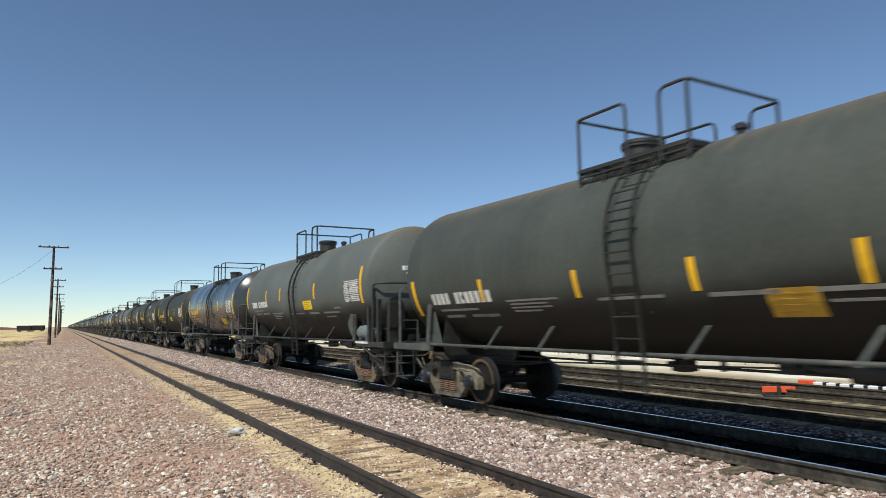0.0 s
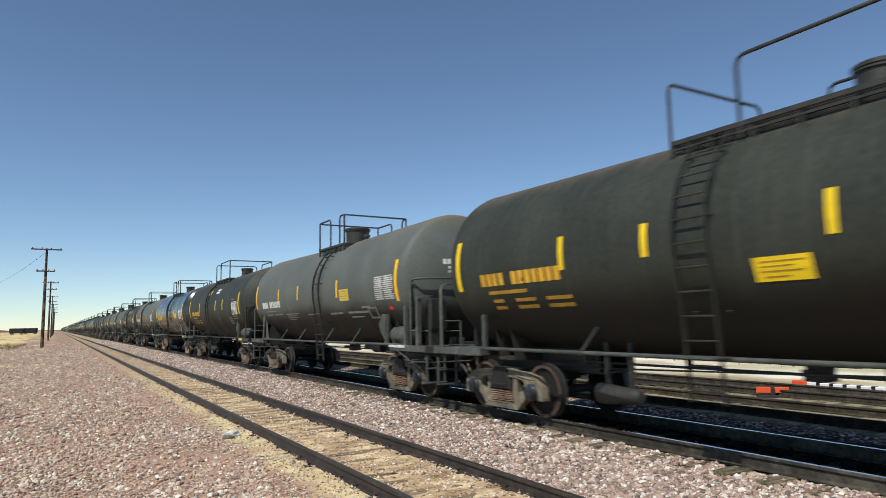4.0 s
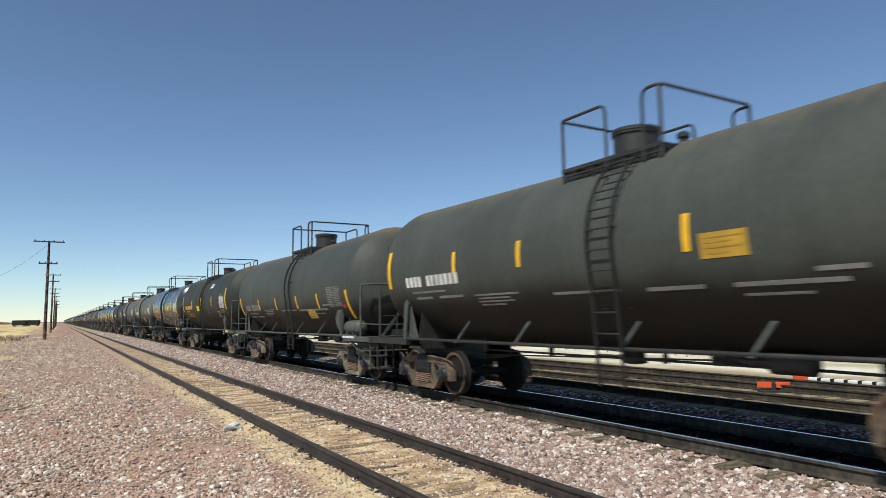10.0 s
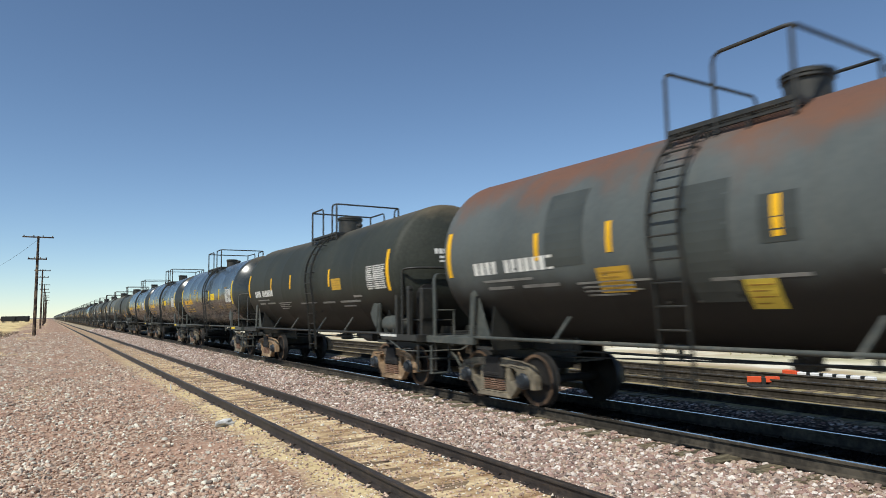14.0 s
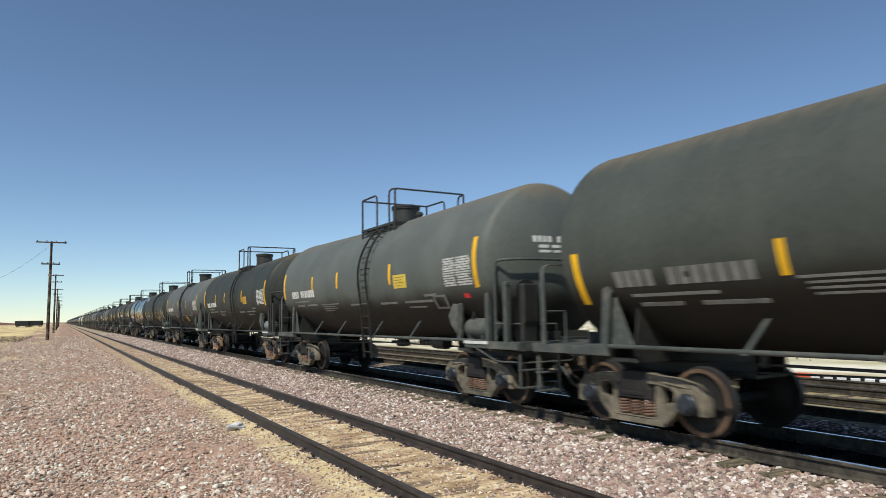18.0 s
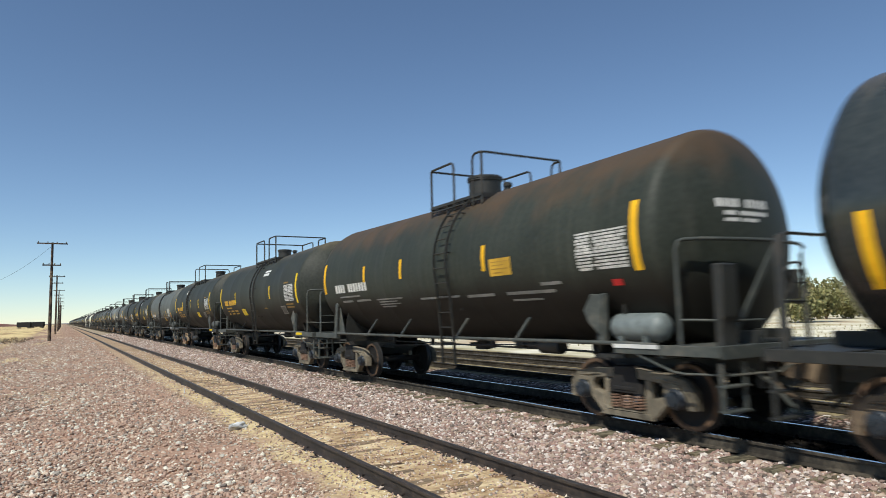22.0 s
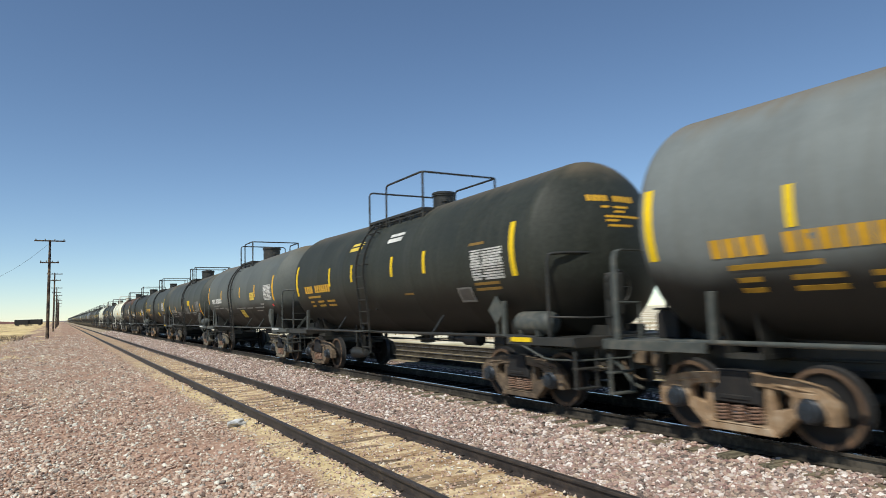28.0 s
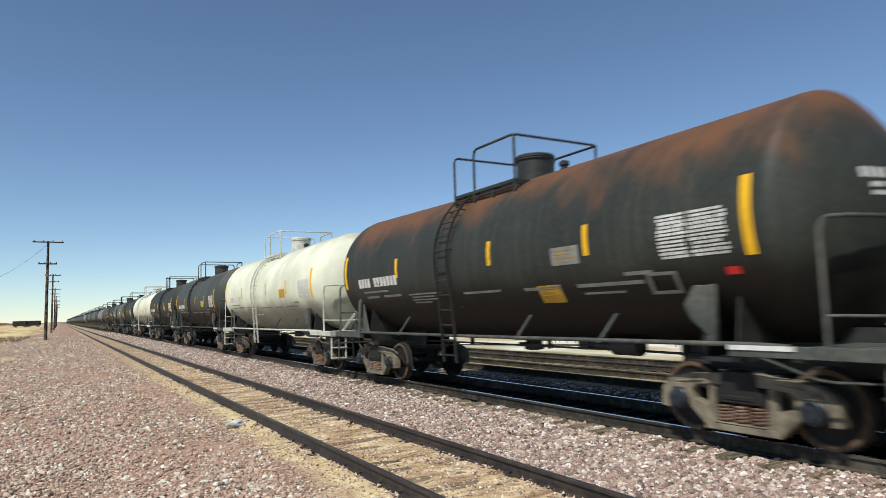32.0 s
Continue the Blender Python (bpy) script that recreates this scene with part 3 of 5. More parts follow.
def patch_into(s, y0, y1, z0, z1, off=0.005, n=6):
    """A thin sheet that hugs the near flank of the tank, between two stations and two heights."""
    cols = max(1, int(abs(y1 - y0) / 1.5) + 1)
    vs, fs = [], []
    for lift in (off, off - 0.004):
        for j in range(cols + 1):
            y = y0 + (y1 - y0) * j / cols
            for i in range(n + 1):
                z = z0 + (z1 - z0) * i / n
                a = math.asin(max(-1, min(1, (z - axis_z(y)) / R)))
                r = R + lift
                vs.append((-r * math.cos(a), y, axis_z(y) + r * math.sin(a)))
    m = n + 1
    top = (cols + 1) * m
    for j in range(cols):
        for i in range(n):
            a = j * m + i
            fs.append((a, a + 1, a + m + 1, a + m))
    rim = [j * m for j in range(cols + 1)] + [cols * m + i for i in range(1, n + 1)] + [j * m + n for j in range(cols - 1, -1, -1)] + [i for i in range(n - 1, 0, -1)]
    fs += [(a, b, b + top, a + top) for a, b in zip(rim, rim[1:] + rim[:1])]
    s.add(vs, fs)
    return s


def patch(name, key, rects, off=0.005):
    def make():
        s = Shape()
        for y0, y1, z0, z1 in rects:
            patch_into(s, y0, y1, z0, z1, off, max(1, int((z1 - z0) / 0.12)))
        return s.mesh(name, smooth=0)
    return kept((name, key), make)


def head_patch(name, key, rects, nose, crown):
    """Bars of lettering on the dished end."""
    def make():
        s = Shape()
        for x0, x1, z0, z1 in rects:
            vs = []
            nx = 4
            for off in (0.005, 0.0005):
                for z in (z0, z1):
                    for i in range(nx + 1):
                        x = x0 + (x1 - x0) * i / nx
                        q = min(0.98 * R, math.hypot(x, z - 2.712))
                        vs.append((x, -nose - dish(q, crown) - off, z))
            m = nx + 1
            fs = [(i, i + 1, m + i + 1, m + i) for i in range(nx)]
            s.add(vs, fs)
        return s.mesh(name, smooth=0)
    return kept((name, key, nose), make)


def line_of_bars(y0, y1, z0, z1, seed, wide=0.16, gap=0.045, skip=()):
    """Plain bars in place of the characters of one line of writing."""
    rnd = random.Random(seed)
    out, y, i = [], y0, 0
    while y - wide > y1 - 0.01:
        if i not in skip:
            out.append((y, y - wide * rnd.uniform(0.85, 1.0), z0, z1))
        y -= wide + gap
        i += 1
    return out


def table_of_bars(y0, y1, z0, z1, rows, seed):
    """Dense short bars in rows, in two columns of uneven width, in place of the writing of a data panel."""
    rnd = random.Random(seed)
    out = []
    step = (z1 - z0) / rows
    split = y0 + (y1 - y0) * rnd.uniform(0.36, 0.5)
    for r in range(rows):
        z = z1 - step * (r + 0.5)
        h = step * rnd.choice((0.3, 0.36, 0.42))
        for a, b in ((y0, split + 0.025), (split, y1)):
            end = b + (a - b) * rnd.choice((0, 0, 0, 0.04, 0.12))
            y = a - rnd.choice((0, 0, 0.03))
            while y > end + 0.03:
                w = rnd.uniform(0.025, 0.085)
                out.append((y, max(end, y - w), z - h, z + h * rnd.uniform(0.6, 1.0)))
                y -= w + rnd.uniform(0.010, 0.022)
    return out


def railing_half(x, y_corner, y_gap, z_foot, z_top, sign):
    """One bent pipe round the end: up at the gap, along the side, across with rounded corners and back; posts at the corners."""
    s = Shape()
    d = 0.10 * sign
    side_run = abs(y_gap - y_corner) > 0.05
    c = 0.09
    half = []
    if side_run:
        half += [(x, y_gap, z_foot), (x, y_gap, z_top - 0.13), (x, y_gap + d * 0.3, z_top - 0.04), (x, y_gap + d, z_top)]
        half += [(x, y_corner - c * sign, z_top), (x - c * 0.3, y_corner - c * 0.3 * sign, z_top), (x - c, y_corner, z_top)]
    else:
        half += [(x, y_corner, z_foot), (x, y_corner, z_top - 0.1), (x - 0.03, y_corner, z_top - 0.03), (x - 0.1, y_corner, z_top)]
    s.tube([(-px, py, pz) for px, py, pz in half] + half[::-1], 0.025)
    if side_run:
        for q in (-1, 1):
            s.tube([(q * (x - 0.02), y_corner - 0.02 * sign, z_foot), (q * (x - 0.02), y_corner - 0.02 * sign, z_top)], 0.027)
    return s.mesh("platform_railing", smooth=50)


# along the car: rear corner, front corner of the top platform, the gap in its rails, ladder, manway and its kind
TOPS = dict(F=(0.2, -1.85, -0.78, -1.52, -0.95, -0.40, "mid"), E=(0.25, -1.85, -0.6, -1.2, -0.8, -0.16, "drum"), A=(0.25, -1.85, -0.78, -1.52, -1.15, -0.43, "drum"), D=(0.85, -1.35, -0.22, -0.86, -0.55, 0.45, "mid"), C=(0.95, -1.15, 0.95, 0.2, 0.6, -0.46, "drum"), K=(0.95, -0.85, 0.95, 0.2, 0.6, -0.42, "mid"),
            W=(1.4, -1.9, 1.4, 0.05, 0.52, -1.1, "small"), U=(1.1, -1.9, 1.1, 0.05, 0.42, -1.1, "small"), B=(1.12, -1.87, -0.25, -0.95, -0.57, 0.4, "small"))


def walkway_mesh(x, y0, y1):
    """Open grating round the manway: edge angle, bars lying along it, short legs and a lower stringer."""
    s = Shape()
    for q in (-1, 1):
        s.box(q * x - 0.012, q * x + 0.012, y0, y1, 4.035, 4.095)
        s.box(q * (x - 0.02) - 0.02, q * (x - 0.02) + 0.02, y0 + 0.02, y1 - 0.02, 3.955, 3.985)
        for i in range(6):
            xx = q * (x - 0.07 - 0.065 * i)
            s.box(xx - 0.011, xx + 0.011, y0 + 0.02, y1 - 0.02, 4.045, 4.08)
        n = max(3, int((y1 - y0) / 0.55) + 1)
        for i in range(n):
            y = y0 + 0.04 + (y1 - y0 - 0.08) * i / (n - 1)
            s.box(min(q * x, q * (x - 0.43)), max(q * x, q * (x - 0.43)), y - 0.018, y + 0.018, 4.02, 4.045)
            s.box(q * (x - 0.02) - 0.018, q * (x - 0.02) + 0.018, y - 0.02, y + 0.02, 3.80, 4.03)
    for y in (y0, y1 - 0.34):
        for i in range(6):
            s.box(-x + 0.45, x - 0.45, y + 0.02 + 0.06 * i, y + 0.045 + 0.06 * i, 4.045, 4.08)
        s.box(-x, x, y, y + 0.02, 4.0, 4.09)
    return s.mesh("walkway", smooth=0)


def ladder_rail_points(yy):
    pts = []
    for i in range(12):
        a = radians(52 - 62 * i / 11)
        pts.append((-(R + 0.10) * math.cos(a), yy, 2.70 + (R + 0.10) * math.sin(a)))
    return pts + [(-1.58, yy, 1.9), (-1.53, yy, 1.2), (-1.50, yy, 0.66)]


def ladder_rail():
    s = Shape()
    pts = ladder_rail_points(0)
    ring = [(p[0] + dx, dy, p[2]) for p in pts for dx, dy in ((-0.03, -0.008), (-0.03, 0.008), (0.03, 0.008), (0.03, -0.008))]
    n = len(pts)
    s.add(ring, [(i * 4 + k, i * 4 + (k + 1) % 4, i * 4 + 4 + (k + 1) % 4, i * 4 + 4 + k) for i in range(n - 1) for k in range(4)] + [(3, 2, 1, 0), (n * 4 - 4, n * 4 - 3, n * 4 - 2, n * 4 - 1)])
    for z in (3.72, 2.9, 1.75):
        a = math.asin((z - 2.70) / R)
        s.tube([(-(R - 0.02) * math.cos(a), 0, z), (-(R + 0.11) * math.cos(a), 0, z + 0.01)], 0.016, 6)
    return s.mesh("side_rail", smooth=40)


def rung_places(yc):
    pts = ladder_rail_points(yc)
    line, out, acc = [Vector(p) for p in pts], [], 0.12
    for a, b in zip(line, line[1:]):
        d = (b - a).length
        while acc < d:
            out.append(a + (b - a) * (acc / d))
            acc += 0.30
        acc -= d
    return out


def manway_mesh(kind):
    if kind == "drum":
        return Shape().lathe([(0.37, 4.05), (0.37, 4.64), (0.40, 4.65), (0.40, 4.675), (0.385, 4.68), (0.405, 4.69), (0.405, 4.73), (0.38, 4.755), (0.24, 4.775), (1e-5, 4.78)], "z", (0, 0, 0), 32).mesh("manway", smooth=35)
    if kind == "mid":
        return Shape().lathe([(0.29, 4.05), (0.29, 4.54), (0.325, 4.55), (0.325, 4.58), (0.31, 4.59), (0.33, 4.60), (0.33, 4.64), (0.29, 4.67), (1e-5, 4.68)], "z", (0, 0, 0), 28).mesh("manway", smooth=35)
    return Shape().lathe([(0.27, 4.05), (0.27, 4.52), (0.295, 4.53), (0.295, 4.555), (0.28, 4.56), (0.30, 4.57), (0.30, 4.61), (0.27, 4.63), (1e-5, 4.64)], "z", (0, 0, 0), 28).mesh("manway", smooth=35)


def valve_mesh():
    return Shape().lathe([(0.11, 4.10), (0.11, 4.25), (0.07, 4.27), (0.07, 4.33), (0.10, 4.34), (0.10, 4.40), (0.06, 4.43), (1e-5, 4.435)], "z", (0, 0, 0), 14).mesh("valve")


def end_platform_mesh():
    """Deck plate with its edge channels in one piece."""
    s = Shape()
    for side in (-1, 1):
        s.prism([(5.45, 1.06), (7.18, 1.06), (7.18, 1.195), (5.45, 1.195)], side * 1.45, side * 1.39)
    s.box(-1.40, 1.40, 6.34, 7.15, 1.15, 1.19)
    s.box(-1.42, 1.42, 7.14, 7.19, 1.04, 1.205)
    s.box(-1.41, 1.41, 6.2, 6.3, 1.02, 1.17)
    return s.mesh("end_platform", bevel=0.006, smooth=0)


def sill_step_mesh():
    s = Shape()
    for dx in (-0.22, 0.22):
        s.box(dx - 0.02, dx + 0.02, 7.10, 7.15, 0.40, 1.0)
    for z in (0.40, 0.70):
        s.box(-0.24, 0.24, 7.07, 7.19, z, z + 0.03)
    return s.mesh("sill_step", bevel=0.006, smooth=0)


def end_railing_mesh(kind):
    """Front ends have a rail bowed round the tank head, rear ends a square hoop of flat bar."""
    s = Shape()
    if kind == "hoop":
        y, z = 6.94, 2.50
        pts = [(-1.40, 1.18), (-1.40, z - 0.14), (-1.36, z - 0.04), (-1.26, z), (1.26, z), (1.36, z - 0.04), (1.40, z - 0.14), (1.40, 1.18)]
        n = len(pts)
        norm = [(1, 0), (1, 0), (0.7, -0.7), (0, -1), (0, -1), (-0.7, -0.7), (-1, 0), (-1, 0)]
        vs = [(px + nx * d, y + w, pz + nz * d) for (px, pz), (nx, nz) in zip(pts, norm) for d, w in ((0, -0.05), (0, 0.05), (0.02, 0.05), (0.02, -0.05))]
        s.add(vs, [(i * 4 + k, i * 4 + (k + 1) % 4, i * 4 + 4 + (k + 1) % 4, i * 4 + 4 + k) for i in range(n - 1) for k in range(4)] + [(3, 2, 1, 0), (n * 4 - 4, n * 4 - 3, n * 4 - 2, n * 4 - 1)])
        for q in (-1, 1):
            s.tube([(q * 1.40, y, 1.72), (q * 0.92, y, 1.72), (q * 0.92, y, 1.18)], 0.02)
        return s.mesh("end_railing", smooth=40)
    y, z = (6.46, 2.68) if kind == "cross" else (6.58, 2.56)
    s.tube([(-1.40, y, 1.18), (-1.40, y, z - 0.12), (-1.39, y + 0.05, z - 0.02), (-1.33, 6.64, z), (-1.1, 6.74, z + 0.01), (-0.7, 6.84, z + 0.01), (0, 6.93, z + 0.01), (0.7, 6.84, z + 0.01), (1.1, 6.74, z + 0.01), (1.33, 6.64, z), (1.39, y + 0.05, z - 0.02), (1.40, y, z - 0.12), (1.40, y, 1.18)], 0.026)
    s.tube([(1.40, y, 1.52), (1.36, y + 0.15, 1.52), (1.0, y + 0.50, 1.50), (0.4, y + 0.50, 1.50), (0.4, y + 0.50, 1.18)], 0.018)
    return s.mesh("end_railing", smooth=50)


def end_post_mesh():
    s = Shape().prism([(-0.05, 1.18), (0.05, 1.18), (0.05, 2.20), (0.07, 2.20), (0.07, 2.27), (-0.07, 2.27), (-0.07, 2.20), (-0.05, 2.20)], -0.05, 0.05)
    return s.mesh("end_post", bevel=0.008)


def arch_bar_mesh():
    """Dark inverted U of flat bar that stands on the front deck before the tank end."""
    pts = [(-1.12, 1.19), (-1.12, 1.95)] + [(-0.90 - 0.22 * math.cos(radians(a)), 2.02 + 0.26 * math.sin(radians(a))) for a in range(0, 181, 20)] + [(-0.68, 1.95), (-0.68, 1.19)]
    n = len(pts)
    vs = []
    for i, (x, z) in enumerate(pts):
        (xa, za), (xb, zb) = pts[max(0, i - 1)], pts[min(n - 1, i + 1)]
        d = math.hypot(xb - xa, zb - za)
        nx, nz = (zb - za) / d, -(xb - xa) / d
        vs += [(x + nx * w, y, z + nz * w) for w, y in ((-0.045, -6.76), (-0.045, -6.70), (0.045, -6.70), (0.045, -6.76))]
    return Shape().add(vs, [(i * 4 + k, i * 4 + (k + 1) % 4, i * 4 + 4 + (k + 1) % 4, i * 4 + 4 + k) for i in range(n - 1) for k in range(4)] + [(3, 2, 1, 0), (n * 4 - 4, n * 4 - 3, n * 4 - 2, n * 4 - 1)]).mesh("arch_bar", smooth=40)


def deck_box_mesh():
    """Black housing with a lid and a pipe stub on the rear deck."""
    s = Shape().prism([(6.52, 1.19), (6.90, 1.19), (6.90, 1.52), (6.84, 1.60), (6.56, 1.60), (6.52, 1.55)], -0.62, 0.30)
    s.box(-0.66, 0.34, 6.50, 6.92, 1.60, 1.63)
    s.lathe([(0.07, 1.63), (0.07, 1.74), (0.10, 1.75), (0.10, 1.79)], "z", (-0.35, 6.7, 0), 12)
    return s.mesh("deck_box", bevel=0.012)


def hand_brake_mesh():
    """Gear housing on its stand in front of the tank head."""
    s = Shape().prism([(6.99, 1.18), (7.09, 1.18), (7.09, 1.5), (7.13, 1.55), (7.13, 2.22), (6.99, 2.22)], 0.24, 0.56)
    return s.mesh("hand_brake", bevel=0.02)


def draft_sill_mesh(inner=3.6):
    s = Shape()
    s.box(-0.36, 0.36, inner, 7.0, 0.78, 0.82)
    for side in (-1, 1):
        s.box(side * 0.34 - 0.02, side * 0.34 + 0.02, inner, 7.0, 0.78, 1.36)
    s.box(-0.36, 0.36, inner, 7.0, 1.20, 1.24)
    s.box(-0.45, 0.45, 6.96, 7.05, 0.62, 1.08)
    return s.mesh("draft_sill", bevel=0.006, smooth=0)


def saddle_mesh(wide):
    s = Shape()
    for y in (5.02, 5.50):
        poly = ([(-1.30, 1.02), (-1.34, 1.24), (-1.22, 1.98)] if wide else [(-0.95, 1.02), (-0.98, 1.24), (-1.08, 1.74)]) + [(-(R - 0.01) * math.cos(a), 2.74 - (R - 0.012) * math.sin(a)) for a in [radians(38 + 8.6 * i) for i in range(7)]]
        ring = poly + [(-a, b) for a, b in reversed(poly)]
        n = len(ring)
        s.add([(a, yy, b) for yy in (y - 0.012, y + 0.012) for a, b in ring], [(i, (i + 1) % n, n + (i + 1) % n, n + i) for i in range(n)] + [tuple(range(n))[::-1], tuple(range(n, 2 * n))])
    w = 1.32 if wide else 0.98
    s.box(-w, w, 5.0, 5.52, 0.98, 1.04)
    return s.mesh("saddle", smooth=0)


def coupler_mesh():
    s = Shape().box(-0.09, 0.09, 6.7, 7.2, 0.76, 0.96)
    s.prism([(7.14, 0.70), (7.40, 0.70), (7.44, 0.76), (7.44, 0.98), (7.40, 1.04), (7.14, 1.04)], -0.17, 0.06)
    s.prism([(7.20, 0.74), (7.46, 0.74), (7.46, 0.99), (7.20, 0.99)], 0.08, 0.19)
    s.tube([(0.30, 7.05, 0.80), (0.32, 7.2, 0.62), (0.25, 7.36, 0.50), (0.12, 7.44, 0.48)], 0.03, 6)
    return s.mesh("coupler", bevel=0.02)


def side_frame_mesh():
    """Cast truck side: arched top chord, pedestals, slanting arms round open windows, columns and the spring seat."""
    t = 0.075
    s = Shape()
    s.prism([(-0.40, 0.67), (0.40, 0.67), (0.40, 0.80), (0.20, 0.835), (-0.20, 0.835), (-0.40, 0.80)], -t, t)
    for q in (-1, 1):
        s.prism([(q * a, b) for a, b in [(0.38, 0.80), (0.72, 0.785), (1.02, 0.72), (1.18, 0.57), (1.19, 0.32), (1.07, 0.31), (1.05, 0.47), (0.97, 0.555), (0.81, 0.555), (0.745, 0.47), (0.73, 0.35), (0.64, 0.28), (0.665, 0.45), (0.69, 0.585), (0.62, 0.645), (0.38, 0.67)]], -t, t)
        s.prism([(q * a, b) for a, b in [(0.735, 0.36), (0.50, 0.135), (0.34, 0.12), (0.34, 0.215), (0.44, 0.26), (0.47, 0.41), (0.54, 0.43), (0.63, 0.455), (0.68, 0.47)]], -t * 0.95, t * 0.95)
        s.prism([(q * a, b) for a, b in [(0.34, 0.20), (0.45, 0.23), (0.47, 0.40), (0.44, 0.70), (0.36, 0.70), (0.335, 0.45)]], -t * 0.8, t * 0.8)
        s.prism([(q * a, b) for a, b in [(0.79, 0.585), (0.99, 0.585), (0.96, 0.655), (0.82, 0.655)]], -t * 1.35, t * 1.35)
        s.prism([(q * a, b) for a, b in [(0.50, 0.735), (0.95, 0.68), (0.93, 0.655), (0.50, 0.70)]], -t * 1.25, t * 1.25)
    s.prism([(-0.50, 0.115), (0.50, 0.115), (0.42, 0.205), (-0.42, 0.205)], -t * 1.6, t * 1.6)
    s.prism([(-0.36, 0.205), (0.36, 0.205), (0.36, 0.225), (-0.36, 0.225)], -t * 1.7, t * 1.7)
    return s.mesh("side_frame", bevel=0.018)


def spring_mesh():
    s = Shape()
    n, turns, r = 60, 5, 0.085
    s.tube([(r * math.cos(2 * math.pi * turns * i / n), r * math.sin(2 * math.pi * turns * i / n), 0.235 + 0.205 * i / n) for i in range(n + 1)], 0.014, 5)
    return s.mesh("spring", smooth=60)


def bolster_end_mesh():
    """Dark end of the bolster that sits on the springs inside the window of the side frame."""
    s = Shape().prism([(-0.31, 0.46), (0.31, 0.46), (0.31, 0.60), (0.24, 0.68), (0.21, 0.85), (-0.21, 0.85), (-0.24, 0.68), (-0.31, 0.60)], -0.115, 0.13)
    for q in (-1, 1):
        s.prism([(q * 0.33, 0.44), (q * 0.27, 0.44), (q * 0.24, 0.62), (q * 0.33, 0.62)], -0.10, 0.10)
    s.box(-0.13, -0.10, -0.2, 0.2, 0.50, 0.56)
    return s.mesh("bolster_end", bevel=0.012)


def wheelset_mesh():
    s = Shape().tube([(-1.16, 0, 0), (1.16, 0, 0)], 0.075, 12)
    for q in (-1, 1):
        prof = [(0.10, 0.93), (0.15, 0.90), (0.16, 0.81), (0.30, 0.775), (0.385, 0.80), (0.40, 0.822), (0.452, 0.822), (0.457, 0.80), (0.459, 0.72), (0.485, 0.705), (0.485, 0.69), (0.40, 0.685), (0.36, 0.73), (0.18, 0.69), (0.14, 0.65), (0.08, 0.65)]
        s.lathe([(r, q * x) for r, x in prof], "x", (0, 0, 0), 36)
    for q in (-1, 1):
        s.lathe([(r, q * x) for r, x in [(0.14, 0.94), (0.145, 1.12), (0.13, 1.14), (0.115, 1.145), (0.11, 1.19), (0.06, 1.20), (1e-5, 1.20)]], "x", (0, 0, 0), 18)
        for k in range(3):
            a = 2 * math.pi * k / 3 + 0.4
            s.box(q * 1.18, q * 1.215, 0.065 * math.cos(a) - 0.02, 0.065 * math.cos(a) + 0.02, 0.065 * math.sin(a) - 0.02, 0.065 * math.sin(a) + 0.02)
    me = s.mesh("wheelset", smooth=40)
    me.materials.append(M_WHEEL)
    me.materials.append(M_CAP)
    me.materials.append(M_RIM)
    me.materials.append(M_BLACKSHADE)
    # wheel plates and inner faces are black: shade put into their colour
    for p in me.polygons:
        rad = math.hypot(p.center.y, p.center.z)
        outside = p.normal.x * p.center.x > 0 and abs(p.center.x) > 0.76
        p.material_index = 1 if abs(p.center.x) > 0.936 else 2 if rad > 0.44 and abs(p.normal.x) < 0.7 else 0 if outside and rad > 0.36 else 3
    return me


def bolster_mesh():
    s = Shape().box(-1.12, 1.12, -0.20, 0.20, 0.61, 0.74)
    s.box(-0.7, 0.7, -0.22, 0.22, 0.55, 0.78)
    s.lathe([(0.2, 0.78), (0.2, 0.98)], "z", (0, 0, 0), 16)
    for q in (-1, 1):
        s.box(-0.72, 0.72, q * 0.36 - 0.05, q * 0.36 + 0.05, 0.36, 0.46)
        for x in (-0.75, 0.75):
            s.box(x - 0.05, x + 0.05, q * 0.40 - 0.03, q * 0.40 + 0.03, 0.30, 0.62)
    return s.mesh("bogie", bevel=0.012)


def simple_bogie_mesh():
    s = Shape()
    for x in (-1.02, 1.02):
        s.prism([(-1.14, 0.34), (-1.12, 0.66), (-0.42, 0.80), (0.42, 0.80), (1.12, 0.66), (1.14, 0.34), (0.72, 0.42), (0.42, 0.14), (-0.42, 0.14), (-0.72, 0.42)], x - 0.08, x + 0.08)
    s.box(-1.0, 1.0, -0.2, 0.2, 0.6, 0.9)
    for y in (-0.89, 0.89):
        for x in (-0.76, 0.76):
            s.lathe([(0.46, x - 0.06), (0.46, x + 0.06)], "x", (0, y, 0.457), 16)
        s.tube([(-1.1, y, 0.457), (1.1, y, 0.457)], 0.09, 8)
    return s.mesh("bogie", smooth=30)


def side_pipe_mesh(side):
    s = Shape().tube([(side * 1.30, 6.1, 1.18), (side * 1.40, 5.7, 1.20), (side * 1.40, 0, 1.19), (side * 1.40, -5.7, 1.20), (side * 1.30, -6.1, 1.18)], 0.032)
    return s.mesh("running_rail", smooth=50)


